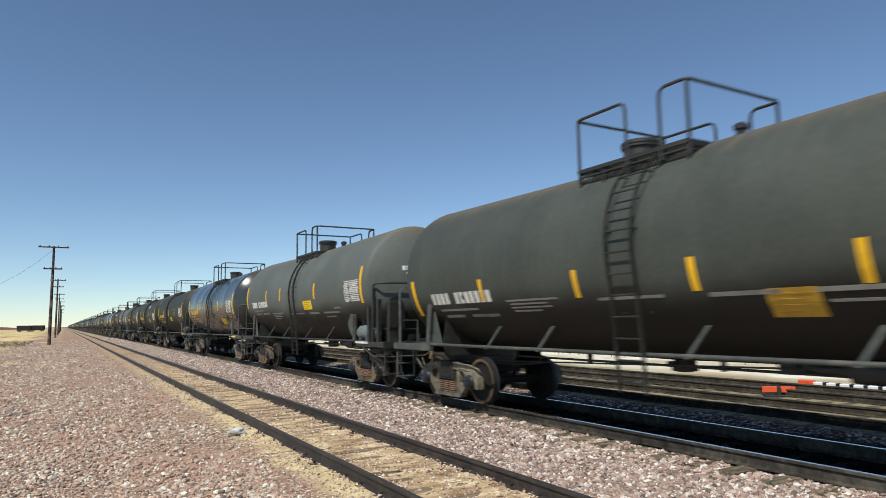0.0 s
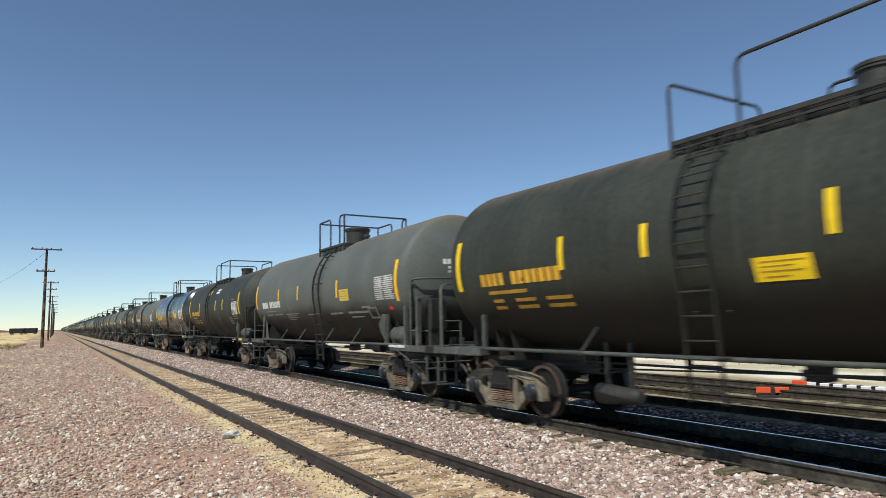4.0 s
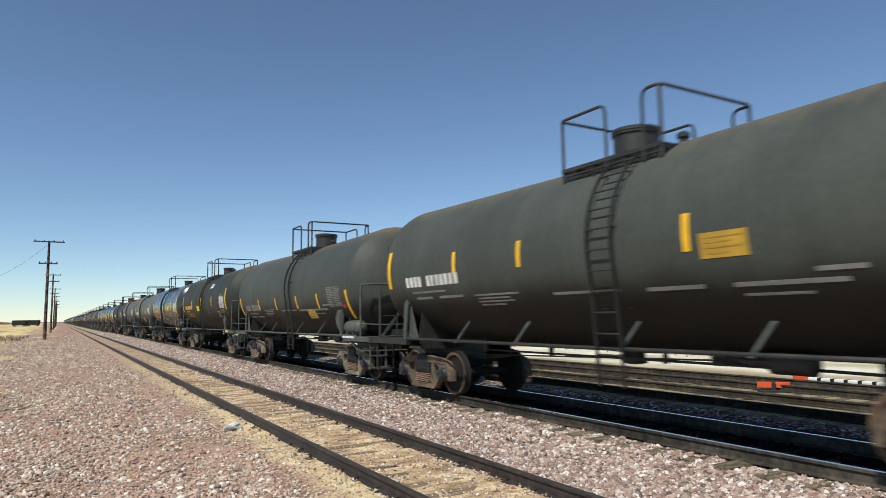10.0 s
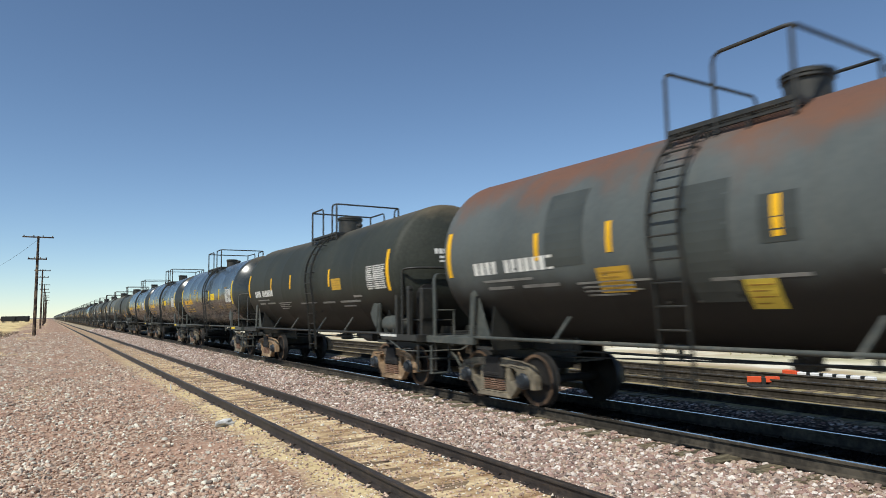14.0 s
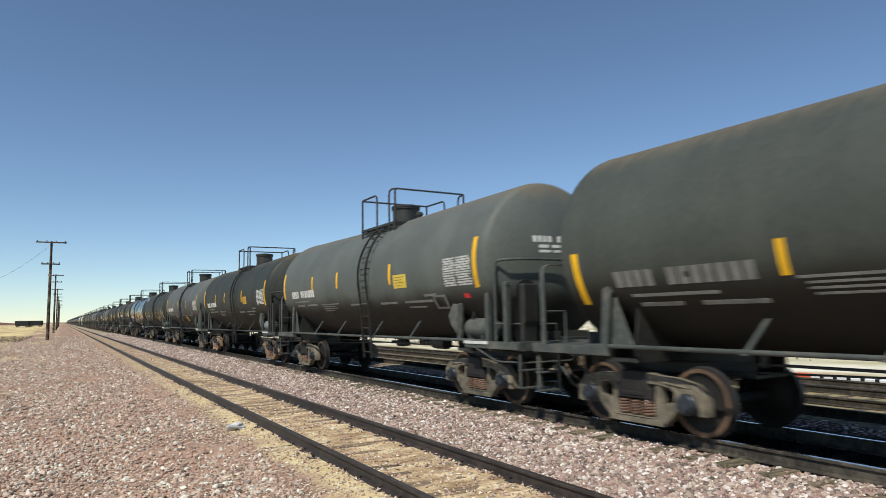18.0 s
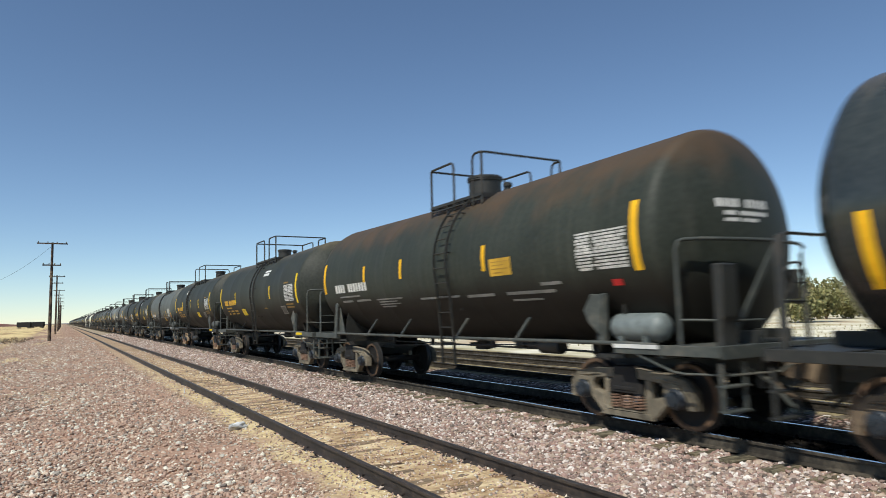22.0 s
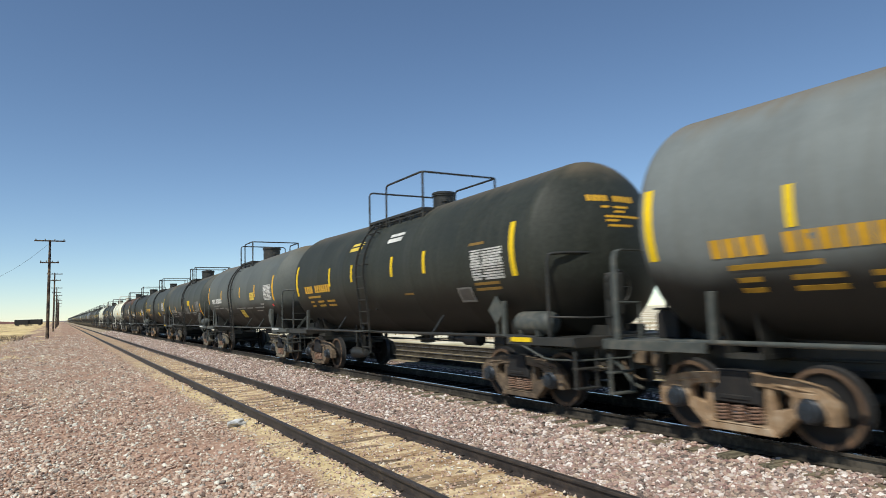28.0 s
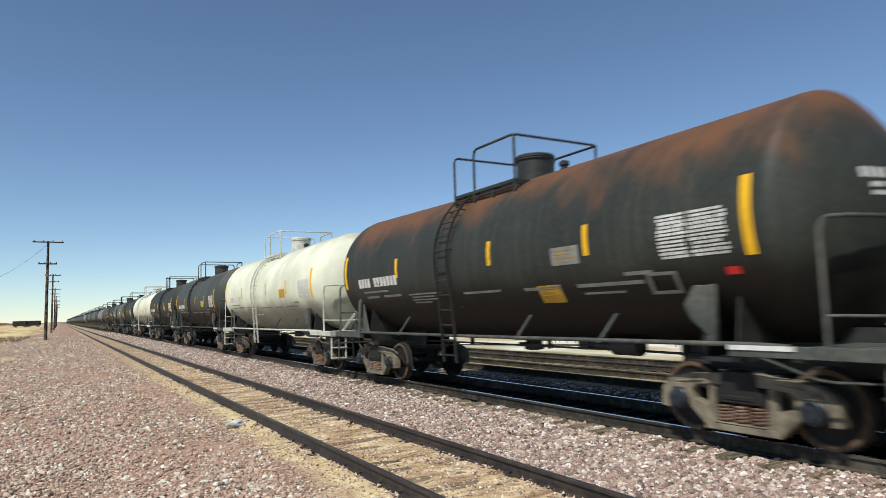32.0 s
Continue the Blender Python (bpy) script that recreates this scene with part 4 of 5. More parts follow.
def bracket_mesh():
    """Slanting strap from the belly down to the running rail."""
    s = Shape()
    s.add([(-1.44, -0.03, 1.16), (-1.44, 0.03, 1.16), (-1.22, -0.22, 1.58), (-1.22, -0.16, 1.58), (-1.41, -0.03, 1.15), (-1.41, 0.03, 1.15), (-1.19, -0.22, 1.57), (-1.19, -0.16, 1.57)],
          [(0, 1, 3, 2), (4, 6, 7, 5), (0, 4, 5, 1), (2, 3, 7, 6), (0, 2, 6, 4), (1, 5, 7, 3)])
    return s.mesh("bracket", smooth=0)


def reservoir_mesh():
    s = Shape().lathe([(1e-5, -6.42), (0.12, -6.40), (0.19, -6.33), (0.20, -6.28), (0.20, -5.58), (0.19, -5.53), (0.12, -5.46), (1e-5, -5.44)], "y", (-1.18, 0, 1.42), 20)
    for y in (-6.15, -5.7):
        s.box(-1.37, -0.99, y - 0.02, y + 0.02, 1.20, 1.30)
    return s.mesh("air_reservoir", smooth=40)


def gusset_mesh():
    """Faceted plate bracket beside the front truck."""
    s = Shape().prism([(-5.38, 1.30), (-5.14, 1.50), (-5.05, 1.68), (-5.22, 1.92), (-5.46, 1.90), (-5.42, 1.60)], -1.43, -1.38)
    s.prism([(-5.30, 1.18), (-5.46, 1.18), (-5.50, 1.92), (-5.40, 1.92)], -1.40, -1.33)
    return s.mesh("gusset_plate", bevel=0.01)


def rear_bracket_mesh():
    """Upright flange with a tapered web, welded between the rear deck and the barrel."""
    s = Shape().prism([(5.46, 1.19), (5.60, 1.19), (5.52, 2.02), (5.40, 2.08), (5.36, 2.02)], -1.44, -1.40)
    s.prism([(5.02, 1.19), (5.46, 1.19), (5.38, 2.0)], -1.36, -1.34)
    s.box(-1.42, -1.30, 5.34, 5.42, 1.96, 2.03)
    return s.mesh("rear_bracket", bevel=0.008)


def diamond_mesh():
    s = Shape().prism([(-5.12, 1.40), (-4.88, 1.66), (-5.12, 1.92), (-5.36, 1.66)], -1.42, -1.40)
    s.tube([(-1.39, -5.12, 1.20), (-1.39, -5.12, 1.85)], 0.025, 6)
    return s.mesh("diamond_holder", smooth=0)


def valve_gear_mesh():
    """Brake cylinder, control valve and pipes that hang under the belly."""
    s = Shape().lathe([(0.14, -3.3), (0.14, -2.75), (0.06, -2.7), (0.05, -2.3)], "y", (-0.55, 0, 1.05), 14)
    s.box(-0.48, -0.24, -2.05, -1.80, 0.96, 1.24)
    s.lathe([(0.08, -2.45), (0.09, -2.4), (0.09, -2.1)], "y", (-0.36, 0, 1.08), 12)
    s.tube([(-0.3, 6.8, 0.92), (-0.42, 3.5, 0.98), (-0.45, -3.4, 0.98), (-0.3, -6.8, 0.92)], 0.022, 6)
    s.tube([(-0.55, -2.3, 1.05), (-0.5, 4.4, 0.86)], 0.016, 6)
    for y in (-4.0, -1.0, 1.6, 3.7):
        s.box(-0.48, -0.40, y - 0.03, y + 0.03, 0.94, 1.34)
    return s.mesh("brake_gear", bevel=0.008)


def lever_mesh():
    """Bent rod from the deck's edge to the coupler, and a hanging hose."""
    s = Shape().tube([(1.43, 5.85, 1.06), (1.43, 6.45, 0.86), (1.40, 6.62, 0.84), (1.2, 7.12, 0.84), (0.3, 7.2, 0.84), (0.15, 7.3, 0.96)], 0.016, 6)
    s.tube([(0.45, 6.9, 0.85), (0.47, 7.2, 0.70), (0.40, 7.35, 0.45), (0.25, 7.42, 0.36)], 0.03, 6)
    return s.mesh("uncoupling_lever", smooth=50)


def brake_drum_mesh():
    """Tapered brake cylinder slung low beside the sill."""
    s = Shape().lathe([(1e-5, 2.22), (0.09, 2.24), (0.11, 2.3), (0.14, 2.7), (0.165, 2.95), (0.165, 3.05), (0.12, 3.1), (1e-5, 3.11)], "y", (-0.75, 0, 0.53), 20)
    for y in (2.4, 2.9):
        s.box(-0.78, -0.72, y - 0.03, y + 0.03, 0.6, 1.4)
    return s.mesh("brake_drum", smooth=40)


def outlet_mesh():
    s = Shape().lathe([(0.50, 1.34), (0.36, 1.18), (0.18, 1.08), (0.16, 0.96), (0.20, 0.94), (0.20, 0.88), (0.10, 0.86), (1e-5, 0.86)], "z", (0, 0, 0), 20)
    s.box(-0.36, -0.15, -0.04, 0.04, 0.95, 1.03)
    s.box(-0.05, 0.05, -0.5, 0.5, 1.05, 1.32)
    return s.mesh("bottom_outlet", smooth=35)


def wheel_handle_mesh():
    s = Shape()
    pts = [(0.28 * math.cos(2 * math.pi * k / 20), 0.0, 0.28 * math.sin(2 * math.pi * k / 20)) for k in range(21)]
    s.tube(pts, 0.018, 6, False)
    for k in range(5):
        a = 2 * math.pi * k / 5
        s.tube([(0, 0.02, 0), (0.28 * math.cos(a), 0, 0.28 * math.sin(a))], 0.012, 5)
    s.box(-0.14, 0.14, 0.02, 0.16, -0.22, 0.18)
    return s.mesh("brake_wheel", smooth=50)


WHEELSETS = {-1: [], 1: []}


def bogie(car, y, cast):
    b = part("bogie", kept("bolster", bolster_mesh), M_STEEL, car, (0, y, 0))
    for x in (-1.02, 1.02):
        part("side_frame", kept("side_frame", side_frame_mesh), cast, b, (x, 0, 0), "dusty rust-brown cast side frame")
    for q in (-1, 1):
        w = part("wheelset", kept("wheelset", wheelset_mesh), M_WHEEL, b, (0, q * 0.89, 0.457))
        WHEELSETS[q].append(w)
    part("bolster_end", kept("bolster_end", bolster_end_mesh), M_BLACKSHADE, b, (-1.02, 0, 0), "black bolster end")
    for dy in (-0.22, 0.0, 0.22):
        part("spring", kept("spring", spring_mesh), M_SPRING, b, (-1.05, dy, 0))
    return b


# marks on the near flank, by builder: (station, lower, upper) of each reflective strip
STRIPS = dict(
    G=[(6.03, 2.34, 3.20), (3.14, 2.53, 2.95), (1.05, 2.50, 2.95), (-2.37, 2.44, 2.92), (-6.05, 2.20, 3.16)],
    C=[(6.05, 2.34, 3.20), (3.00, 2.48, 2.92), (-0.75, 2.48, 2.92), (-3.26, 2.44, 2.90), (-5.88, 2.22, 3.14)],
    H=[(5.95, 1.86, 2.62), (3.30, 2.10, 2.50), (0.70, 2.06, 2.48), (-1.55, 2.06, 2.48), (-3.55, 2.04, 2.48), (-5.88, 1.72, 2.50)],
    U=[(5.96, 2.27, 3.22), (2.98, 2.46, 2.98), (1.32, 2.50, 2.95), (-1.12, 2.50, 2.97), (-2.70, 2.48, 2.96), (-5.86, 2.24, 3.18)],
    V=[(6.10, 2.24, 3.18), (3.60, 2.46, 2.92), (1.62, 2.44, 2.92), (-1.24, 2.42, 2.90), (-3.48, 2.42, 2.90), (-5.90, 2.18, 3.16)],
    B=[(6.05, 2.22, 3.16), (2.97, 2.40, 2.86), (0.22, 2.42, 2.90), (-2.64, 2.40, 2.88), (-5.88, 2.18, 3.16)],
)
BRACKETS = dict(G=(3.34, 1.43, -1.05, -3.05), C=(3.24, -1.28, -3.28), H=(3.3, 1.8, -1.2, -3.25), U=(2.8, -2.7))
PANEL = dict(G=-4.88, C=-4.60, H=-4.42, U=-4.55, B=-4.53, V=-4.70)


def strip(car_tank, kind, i, mat, moved):
    y, lo, hi = STRIPS[kind][i]
    y = moved.get(i, y)
    w = 0.068 if i in (0, len(STRIPS[kind]) - 1) else 0.053
    part("reflective_strip", patch("reflective_strip", (kind, i, y), [(y + w, y - w, lo, hi)]), mat, car_tank)


def label_sheet(tank, y, w, z0, z1, mat, label):
    """A sheet pasted on the flank, with lines of faded print on it."""
    sheet = part("label_sheet", patch("label_sheet", (y, w, z0, z1), [(y, y - w, z0, z1)]), mat, tank, label=label)
    h = z1 - z0
    lines = [(y - w * a, y - w * b, z0 + h * c, z0 + h * (c + 0.05)) for a, b, c in ((0.1, 0.9, 0.78), (0.1, 0.7, 0.58), (0.1, 0.85, 0.38), (0.15, 0.6, 0.16))]
    part("small_lettering", patch("label_print", (y, w, z0, z1), lines, 0.0075), M_OLDPRINT, sheet)


def nose_of(kind, top):
    """Length of the barrel from the middle to the front and the crown radius of its end, by builder."""
    return (6.2, SHALLOW) if kind == "G" else (6.23, DEEP) if top in "UW" else (6.05, DEEP)


def markings(tank, k, kind, o, top):
    yellow = kind in "UBV"
    strong, dull = (M_GOLD, M_GOLDDULL) if yellow else (M_WHITE, M_DULL)
    if o.get("dim"):
        strong = dull
    for i in range(len(STRIPS[kind])):
        strip(tank, kind, i, M_YELLOW if yellow else M_AMBER, o.get("strips", {}))
    z0 = 2.20 if "gold" in o else 2.32 if yellow else 2.08 if kind == "H" else 2.33
    part("reporting_mark", patch("reporting_mark", (z0, k % 3), line_of_bars(5.22, 3.05, z0, z0 + 0.22, k % 3, 0.145, 0.04, (4,))), strong, tank)
    if yellow:
        part("small_lettering", patch("small_lettering", (z0, "gold"), [(5.05, 3.95, z0 - 0.15, z0 - 0.09)] + [(a, b, z0 - c - 0.055, z0 - c) for c in (0.24, 0.36) for a, b in ((4.98, 4.68), (4.32, 3.78), (3.5, 2.9))]), M_GOLDMID, tank)
    else:
        part("small_lettering", patch("small_lettering", (z0, k % 2), [(5.0, 3.6, z0 - 0.14, z0 - 0.10), (4.9, 4.2, z0 - 0.27, z0 - 0.22), (3.9, 3.0, z0 - 0.27, z0 - 0.22)]), dull, tank)
    drop = o.get("panel", -0.2 if kind == "H" else -0.04 if kind == "U" else 0.0)
    part("data_panel", patch("data_panel", (kind, k % 2, drop), table_of_bars(PANEL[kind], PANEL[kind] - 1.02, 2.26 + drop, 2.84 + drop, 12, k % 2)), M_DULL if o.get("dim") else M_WHITE, tank, label="dense white data table")
    if kind in "GCH":
        part("small_lettering", patch("side_lettering", k % 3, [(0.3, -0.9 - 0.2 * (k % 3), 2.0, 2.04), (-1.6, -2.5, 1.98, 2.03), (-2.9, -4.2, 1.98, 2.03), (-3.0, -3.8, 1.87, 1.90), (-3.9, -4.4, 2.10, 2.15), (2.6, 1.2, 2.06, 2.09), (2.5, 1.5, 2.0, 2.025), (2.5, 1.4, 1.94, 1.965), (2.45, 1.7, 1.88, 1.905)]), M_DULL, tank)
        if o.get("block"):
            part("small_lettering", patch("text_block", kind, [(-1.02, -1.95 + 0.12 * (i % 3), 2.30 - 0.066 * i, 2.33 - 0.066 * i) for i in range(6)]), M_DULL, tank)
        if "labels" in o:
            for y, z, w, h, mat in o["labels"]:
                label_sheet(tank, y, w, z - h, z, M_YELLOW if mat == "b" else M_LABEL if mat == "y" else M_DULL if mat == "d" else M_ORANGE, "grey stencilled rectangle" if mat == "d" else "yellow warning sheet with faded print")
        elif "lab" in o:
            label_sheet(tank, o["lab"][0], 0.8, o["lab"][1] - 0.14, o["lab"][1] + 0.14, M_YELLOW, "bright yellow warning sheet")
        else:
            label_sheet(tank, *dict(G=(-2.56, 0.64, 2.33, 2.64), C=(-2.47, 0.65, 2.32, 2.62), H=(-2.35, 0.7, 1.74, 2.02))[kind], M_ORANGE if k % 2 else M_LABEL, "yellow warning sheet with faded print")
        if o.get("frame", k % 3 == 0):
            part("placard_frame", patch("placard_frame", "G", [(-4.3, -4.36, 1.84, 2.12), (-4.74, -4.8, 1.84, 2.12), (-4.3, -4.8, 2.08, 2.12), (-4.3, -4.8, 1.84, 1.88)], 0.03), M_DULL, tank)
        if o.get("low"):
            label_sheet(tank, -0.26, 0.66, 1.62, 1.95, M_LABEL, "yellow warning sheet low on the flank")
    else:
        if "lab" in o:
            y, z = o["lab"]
            label_sheet(tank, y, *((0.82, z - 0.15, z + 0.15) if o["lines"] else (0.66, z - 0.13, z + 0.14)), M_YELLOW, "bright yellow warning sheet")
        part("small_lettering", patch("side_lettering", ("U", o["lines"]), ([(-3.1, -3.8, 2.08, 2.13), (-3.2, -3.8, 1.99, 2.03)] if o["lines"] else []) + [(-1.6, -2.0, 2.05, 2.09), (-4.55, -5.35, 2.13, 2.18), (-4.55, -5.35, 2.03, 2.08), (-4.5, -5.0, 2.88, 2.93)]), dull, tank)
        if o["lines"]:
            part("small_lettering", patch("stencil", "B", [(2.62 - 0.06 * (i % 2), 2.18 + 0.05 * (i % 3), 3.03 - 0.09 * i, 3.075 - 0.09 * i) for i in range(4)]), M_GOLDMID, tank)
        if kind in "UB":
            part("placard", patch("placard", "U", [(-3.93, -4.38, 1.86, 2.1)], 0.02), M_PLACARD, tank, label="grey placard holder")
            part("placard_frame", patch("placard_frame", "U", [(-3.90, -3.94, 1.84, 2.12), (-4.37, -4.41, 1.84, 2.12), (-3.94, -4.37, 2.09, 2.12), (-3.94, -4.37, 1.84, 1.87)], 0.024), M_DULL, tank)
        for colour, y in o.get("top", ()):
            part("top_placard", patch("top_placard", round(y, 1), [(y + 0.15, y - 0.6, 3.33, 3.43), (y + 0.1, y - 0.65, 3.47, 3.54)]), M_WHITE if colour == "w" else M_LABEL, tank, label="painted placard high on the flank")
    if "plate" in o:
        y, w, z1, z2 = o["plate"]
        part("placard_frame", patch("plate_frame", k, [(y, y - 0.09, z1, z2), (y - w + 0.09, y - w, z1, z2), (y - 0.09, y - w + 0.09, z1, z1 + 0.06), (y - 0.09, y - w + 0.09, z2 - 0.06, z2)], 0.03), M_WHITE, tank)
    if "gold" in o:
        y, w, z1, z2 = o["gold"]
        part("small_lettering", patch("gold_lines", k, [(y, y - w, z2 - 0.06, z2), (y - 0.03, y - w, z1, z1 + 0.06)]), M_GOLD, tank)
    for y, w, z1, z2 in o.get("repaint", ()):
        part("repaint_patch", patch("repaint_patch", (y, z1), [(y, y - w, z1, z2)], 0.0035), M_SOFTPAINT if o.get("soft") else M_REPAINT, tank, label="dark repainted rectangle")
    if o.get("primer"):
        part("primer_patch", patch("primer_patch", 0, [(-4.5, -5.6, 2.1, 3.25)], 0.004), M_PALEPATCH, tank, label="large pale primer patch")
    first, z0, z1 = (-0.62, 3.46, 3.57) if yellow else (-0.66, 3.03, 3.15)
    name_bars = [(first + 0.105 * i, first + 0.082 + 0.105 * i, z0, z1) for i in range(10) if i != 4]
    if yellow:
        rows = [(-0.38, -0.24, 3.34, 3.38), (-0.14, 0.2, 3.34, 3.38), (-0.14, 0.1, 3.26, 3.30), (-0.36, 0.44, 3.17, 3.21), (-0.36, -0.08, 3.10, 3.14), (-0.32, 0.2, 3.01, 3.05)]
    else:
        rows = [(-0.55, -0.34, 2.92, 2.98), (-0.27, 0.34, 2.92, 2.98), (-0.55, -0.3, 2.83, 2.88), (-0.24, 0.1, 2.83, 2.88)]
    part("end_lettering", head_patch("end_lettering", yellow, name_bars + rows, *nose_of(kind, top)), strong, tank)
    if k % 3 != 1 and kind in "GCH":
        part("red_tag", patch("red_tag", "G", [(-5.50, -5.68, 2.02, 2.11)], 0.01), M_RED, tank, label="small red tag")


CARS = []
CAR_LABELS = dict(charcoal="charcoal tank car with dusty flanks", slate="dark slate tank car", grey="faded grey tank car", patched="grey patch-painted tank car", pale="pale grey tank car",
                  peeled="peeling pale grey tank car", blue="glossy blue-black tank car", browntop="black tank car with brown top", brown="dusty dark brown tank car", rusty="black tank car with a rusted top", rustgrey="grey tank car with a rust-stained top", cream="cream white tank car")


def tank_car(k, y_start, kind, paint, top="A", o=None, full=True):
    o = dict(o or {}, lines=paint == "blue")
    shift = 0.1 if top in "UW" else 0.2
    y_start -= shift
    shift_top = shift + o.get("dy", 0.0)
    car = new("tank_car")
    car.location = (MAIN_X, y_start, 0)
    tagged(car, CAR_LABELS[paint] + (", yellow lettering" if kind in "UBV" else ", white lettering") + " and reflective strips", "tank car", "tank cars of the train")
    CARS.append((car, y_start))
    steel = M_WHITESTEEL if paint == "cream" else M_GREYSTEEL if paint in ("pale", "peeled") else M_STEEL
    grey = M_WHITESTEEL if paint == "cream" else M_GREYSTEEL if k % 3 != 1 else M_STEEL
    gk = "G" if kind in "GCH" else "U"
    y0, y1, gap0, gap1, lad, man, man_kind = TOPS[top]
    rail_top = 4.80 if top in "EF" else 4.93
    lad, man = lad + shift + o.get("dl", 0.0), man + shift + 0.45 * o.get("dy", 0.0)
    if full:
        nose, crown = nose_of(kind, top)
        tank = part("tank", kept(("tank", nose, crown), lambda: tank_mesh(nose=nose, crown=crown)), PAINT[paint], car, (0, 0, -0.05 if kind == "H" else 0))
    else:
        tank = part("tank", kept("tank_far", lambda: tank_mesh(32, True)), PAINT[paint], car)
    part("manway", kept(("manway", man_kind), lambda: manway_mesh(man_kind)), steel, tank, (0, man, 0))
    part("walkway", kept(("walkway", top), lambda: walkway_mesh(1.05, y1, y0)), steel, car, (0, shift_top, 0))
    part("platform_railing", kept(("prail", top, 0), lambda: railing_half(1.05, y0, gap0, 3.88, rail_top, 1)), steel, car, (0, shift_top, 0))
    part("platform_railing", kept(("prail", top, 1), lambda: railing_half(1.05, y1, gap1, 3.88, rail_top, -1)), steel, car, (0, shift_top, 0))
    part("running_rail", kept(("pipe", -1), lambda: side_pipe_mesh(-1)), grey, car)
    for end in (0.0, math.pi):
        deck = part("end_platform", kept("eplat", end_platform_mesh), grey, car, turn=end)
        if full:
            for q in (-1.15, 1.15):
                part("sill_step", kept("sillstep", sill_step_mesh), grey, deck, (q, 0, 0))
    posts = kind == "G" and "end" not in o
    part("end_railing", kept(("erail", posts), lambda: end_railing_mesh("cross" if posts else "bow")), grey, car, turn=math.pi)
    if not full:
        for y in (-5.3, 5.3):
            part("bogie", kept("far_bogie", simple_bogie_mesh), M_CAST, car, (0, y, 0))
        part("draft_sill", kept("dsill", draft_sill_mesh), M_STEEL, car)
        part("draft_sill", kept("dsill", draft_sill_mesh), M_STEEL, car, turn=math.pi)
        part("reflective_strip", patch("reflective_strip", ("far", kind), [(y + 0.09, y - 0.09, a, b) for y, a, b in STRIPS[kind][:1] + STRIPS[kind][-1:]]), M_YELLOW, tank)
        return car
    part("end_railing", kept("erail_rear", lambda: end_railing_mesh("hoop")), grey, car)
    if kind not in "CH":
        part("hand_brake", kept("hand_brake", hand_brake_mesh), M_STEEL, car, (-0.7 if gk == "G" else 0, 0, 0), turn=math.pi)
    if kind in "CH" or "end" in o:
        part("brace", kept("end_brace", lambda: Shape().add([(x + a, y, z) for x, z in ((-0.98, 1.18), (0.12, 2.50)) for a in (-0.045, 0.045) for y in (-6.99, -6.965)], [(0, 1, 3, 2), (4, 6, 7, 5), (0, 4, 5, 1), (2, 3, 7, 6), (0, 2, 6, 4), (1, 5, 7, 3)]).mesh("brace", smooth=0)), grey, car)
    if gk == "U":
        part("deck_box", kept("deck_box", deck_box_mesh), M_BLACKSHADE, car)
    if posts:
        part("arch_bar", kept("arch_bar", arch_bar_mesh), M_BLACKSHADE, car)
        for px in (-1.39, 1.39):
            for py in (-6.22, -6.80):
                part("end_post", kept("end_post", end_post_mesh), grey, car, (px, py, 0))
    part("running_rail", kept(("pipe", 1), lambda: side_pipe_mesh(1)), grey, car)
    ladder = new("ladder")
    ladder.parent, ladder.location = car, (0, lad, 0)
    for q in (-0.24, 0.24):
        part("side_rail", kept("ladder_rail", ladder_rail), steel, ladder, (0, q, 0))
    for p in rung_places(0):
        part("rung", kept("rung", lambda: Shape().tube([(0, -0.24, 0), (0, 0.24, 0)], 0.014, 6).mesh("rung", smooth=50)), steel, ladder, p)
    if gk == "U":
        part("step", kept("ladder_step", lambda: Shape().box(-1.74, -1.40, -0.30, 0.26, 1.20, 1.225).mesh("step", bevel=0.004)), M_GREYSTEEL, ladder)
    if kind == "U" and k % 4 == 2:
        for y in (4.66, 3.3):
            part("bracket", kept("strap", lambda: Shape().prism([(-0.05, 1.16), (0.05, 1.16), (0.05, 1.56), (-0.01, 1.62), (-0.05, 1.56)], -1.42, -1.34).mesh("bracket", bevel=0.008)), M_GREYSTEEL, car, (0, y, 0))
    for y in (BRACKETS.get(kind, (2.5,))):
        part("bracket", kept("bracket", bracket_mesh), M_GREYSTEEL if gk == "G" else steel, car, (0, y, 0))
    for s in (0.0, math.pi):
        part("draft_sill", kept(("dsill", gk), lambda: draft_sill_mesh(3.9 if gk == "G" else 3.5)), M_STEEL, car, turn=s)
        part("saddle", kept(("saddle", gk), lambda: saddle_mesh(gk == "G")), M_STEEL, car, turn=s)
        part("coupler", kept("coupler", coupler_mesh), M_CASTRED, car, turn=s)
    cast = M_CASTTAN if k in (8, 19, 25, 31, 36, 40) else M_CASTRED if k % 3 == 1 else M_CAST
    for y in (-5.3, 5.3):
        bogie(car, y, cast)
    part("valve", kept("valve", valve_mesh), M_STEEL, tank, (-0.15, -1.3, 0))
    part("valve", kept("valve", valve_mesh), M_BLUEGREY, tank, (0.2, 0.75, 0))
    part("bottom_outlet", kept("outlet", outlet_mesh), M_STEEL, car)
    part("brake_gear", kept("gear", valve_gear_mesh), M_STEEL, car)
    if kind not in "CH":
        part("brake_wheel", kept("bwheel", wheel_handle_mesh), M_STEEL, car, (0.35 if gk == "G" else -0.36, -7.10, 1.98))
    part("sill_strip", kept(("sillstrip", gk), lambda: Shape().box(-1.465, -1.45, -6.25 if gk == "G" else -6.15, -5.45 if gk == "G" else -5.6, 1.14 if gk == "G" else 1.11, 1.195 if gk == "G" else 1.185).mesh("sill_strip", smooth=0)), M_WHITE if gk == "G" else M_YELLOW, car)
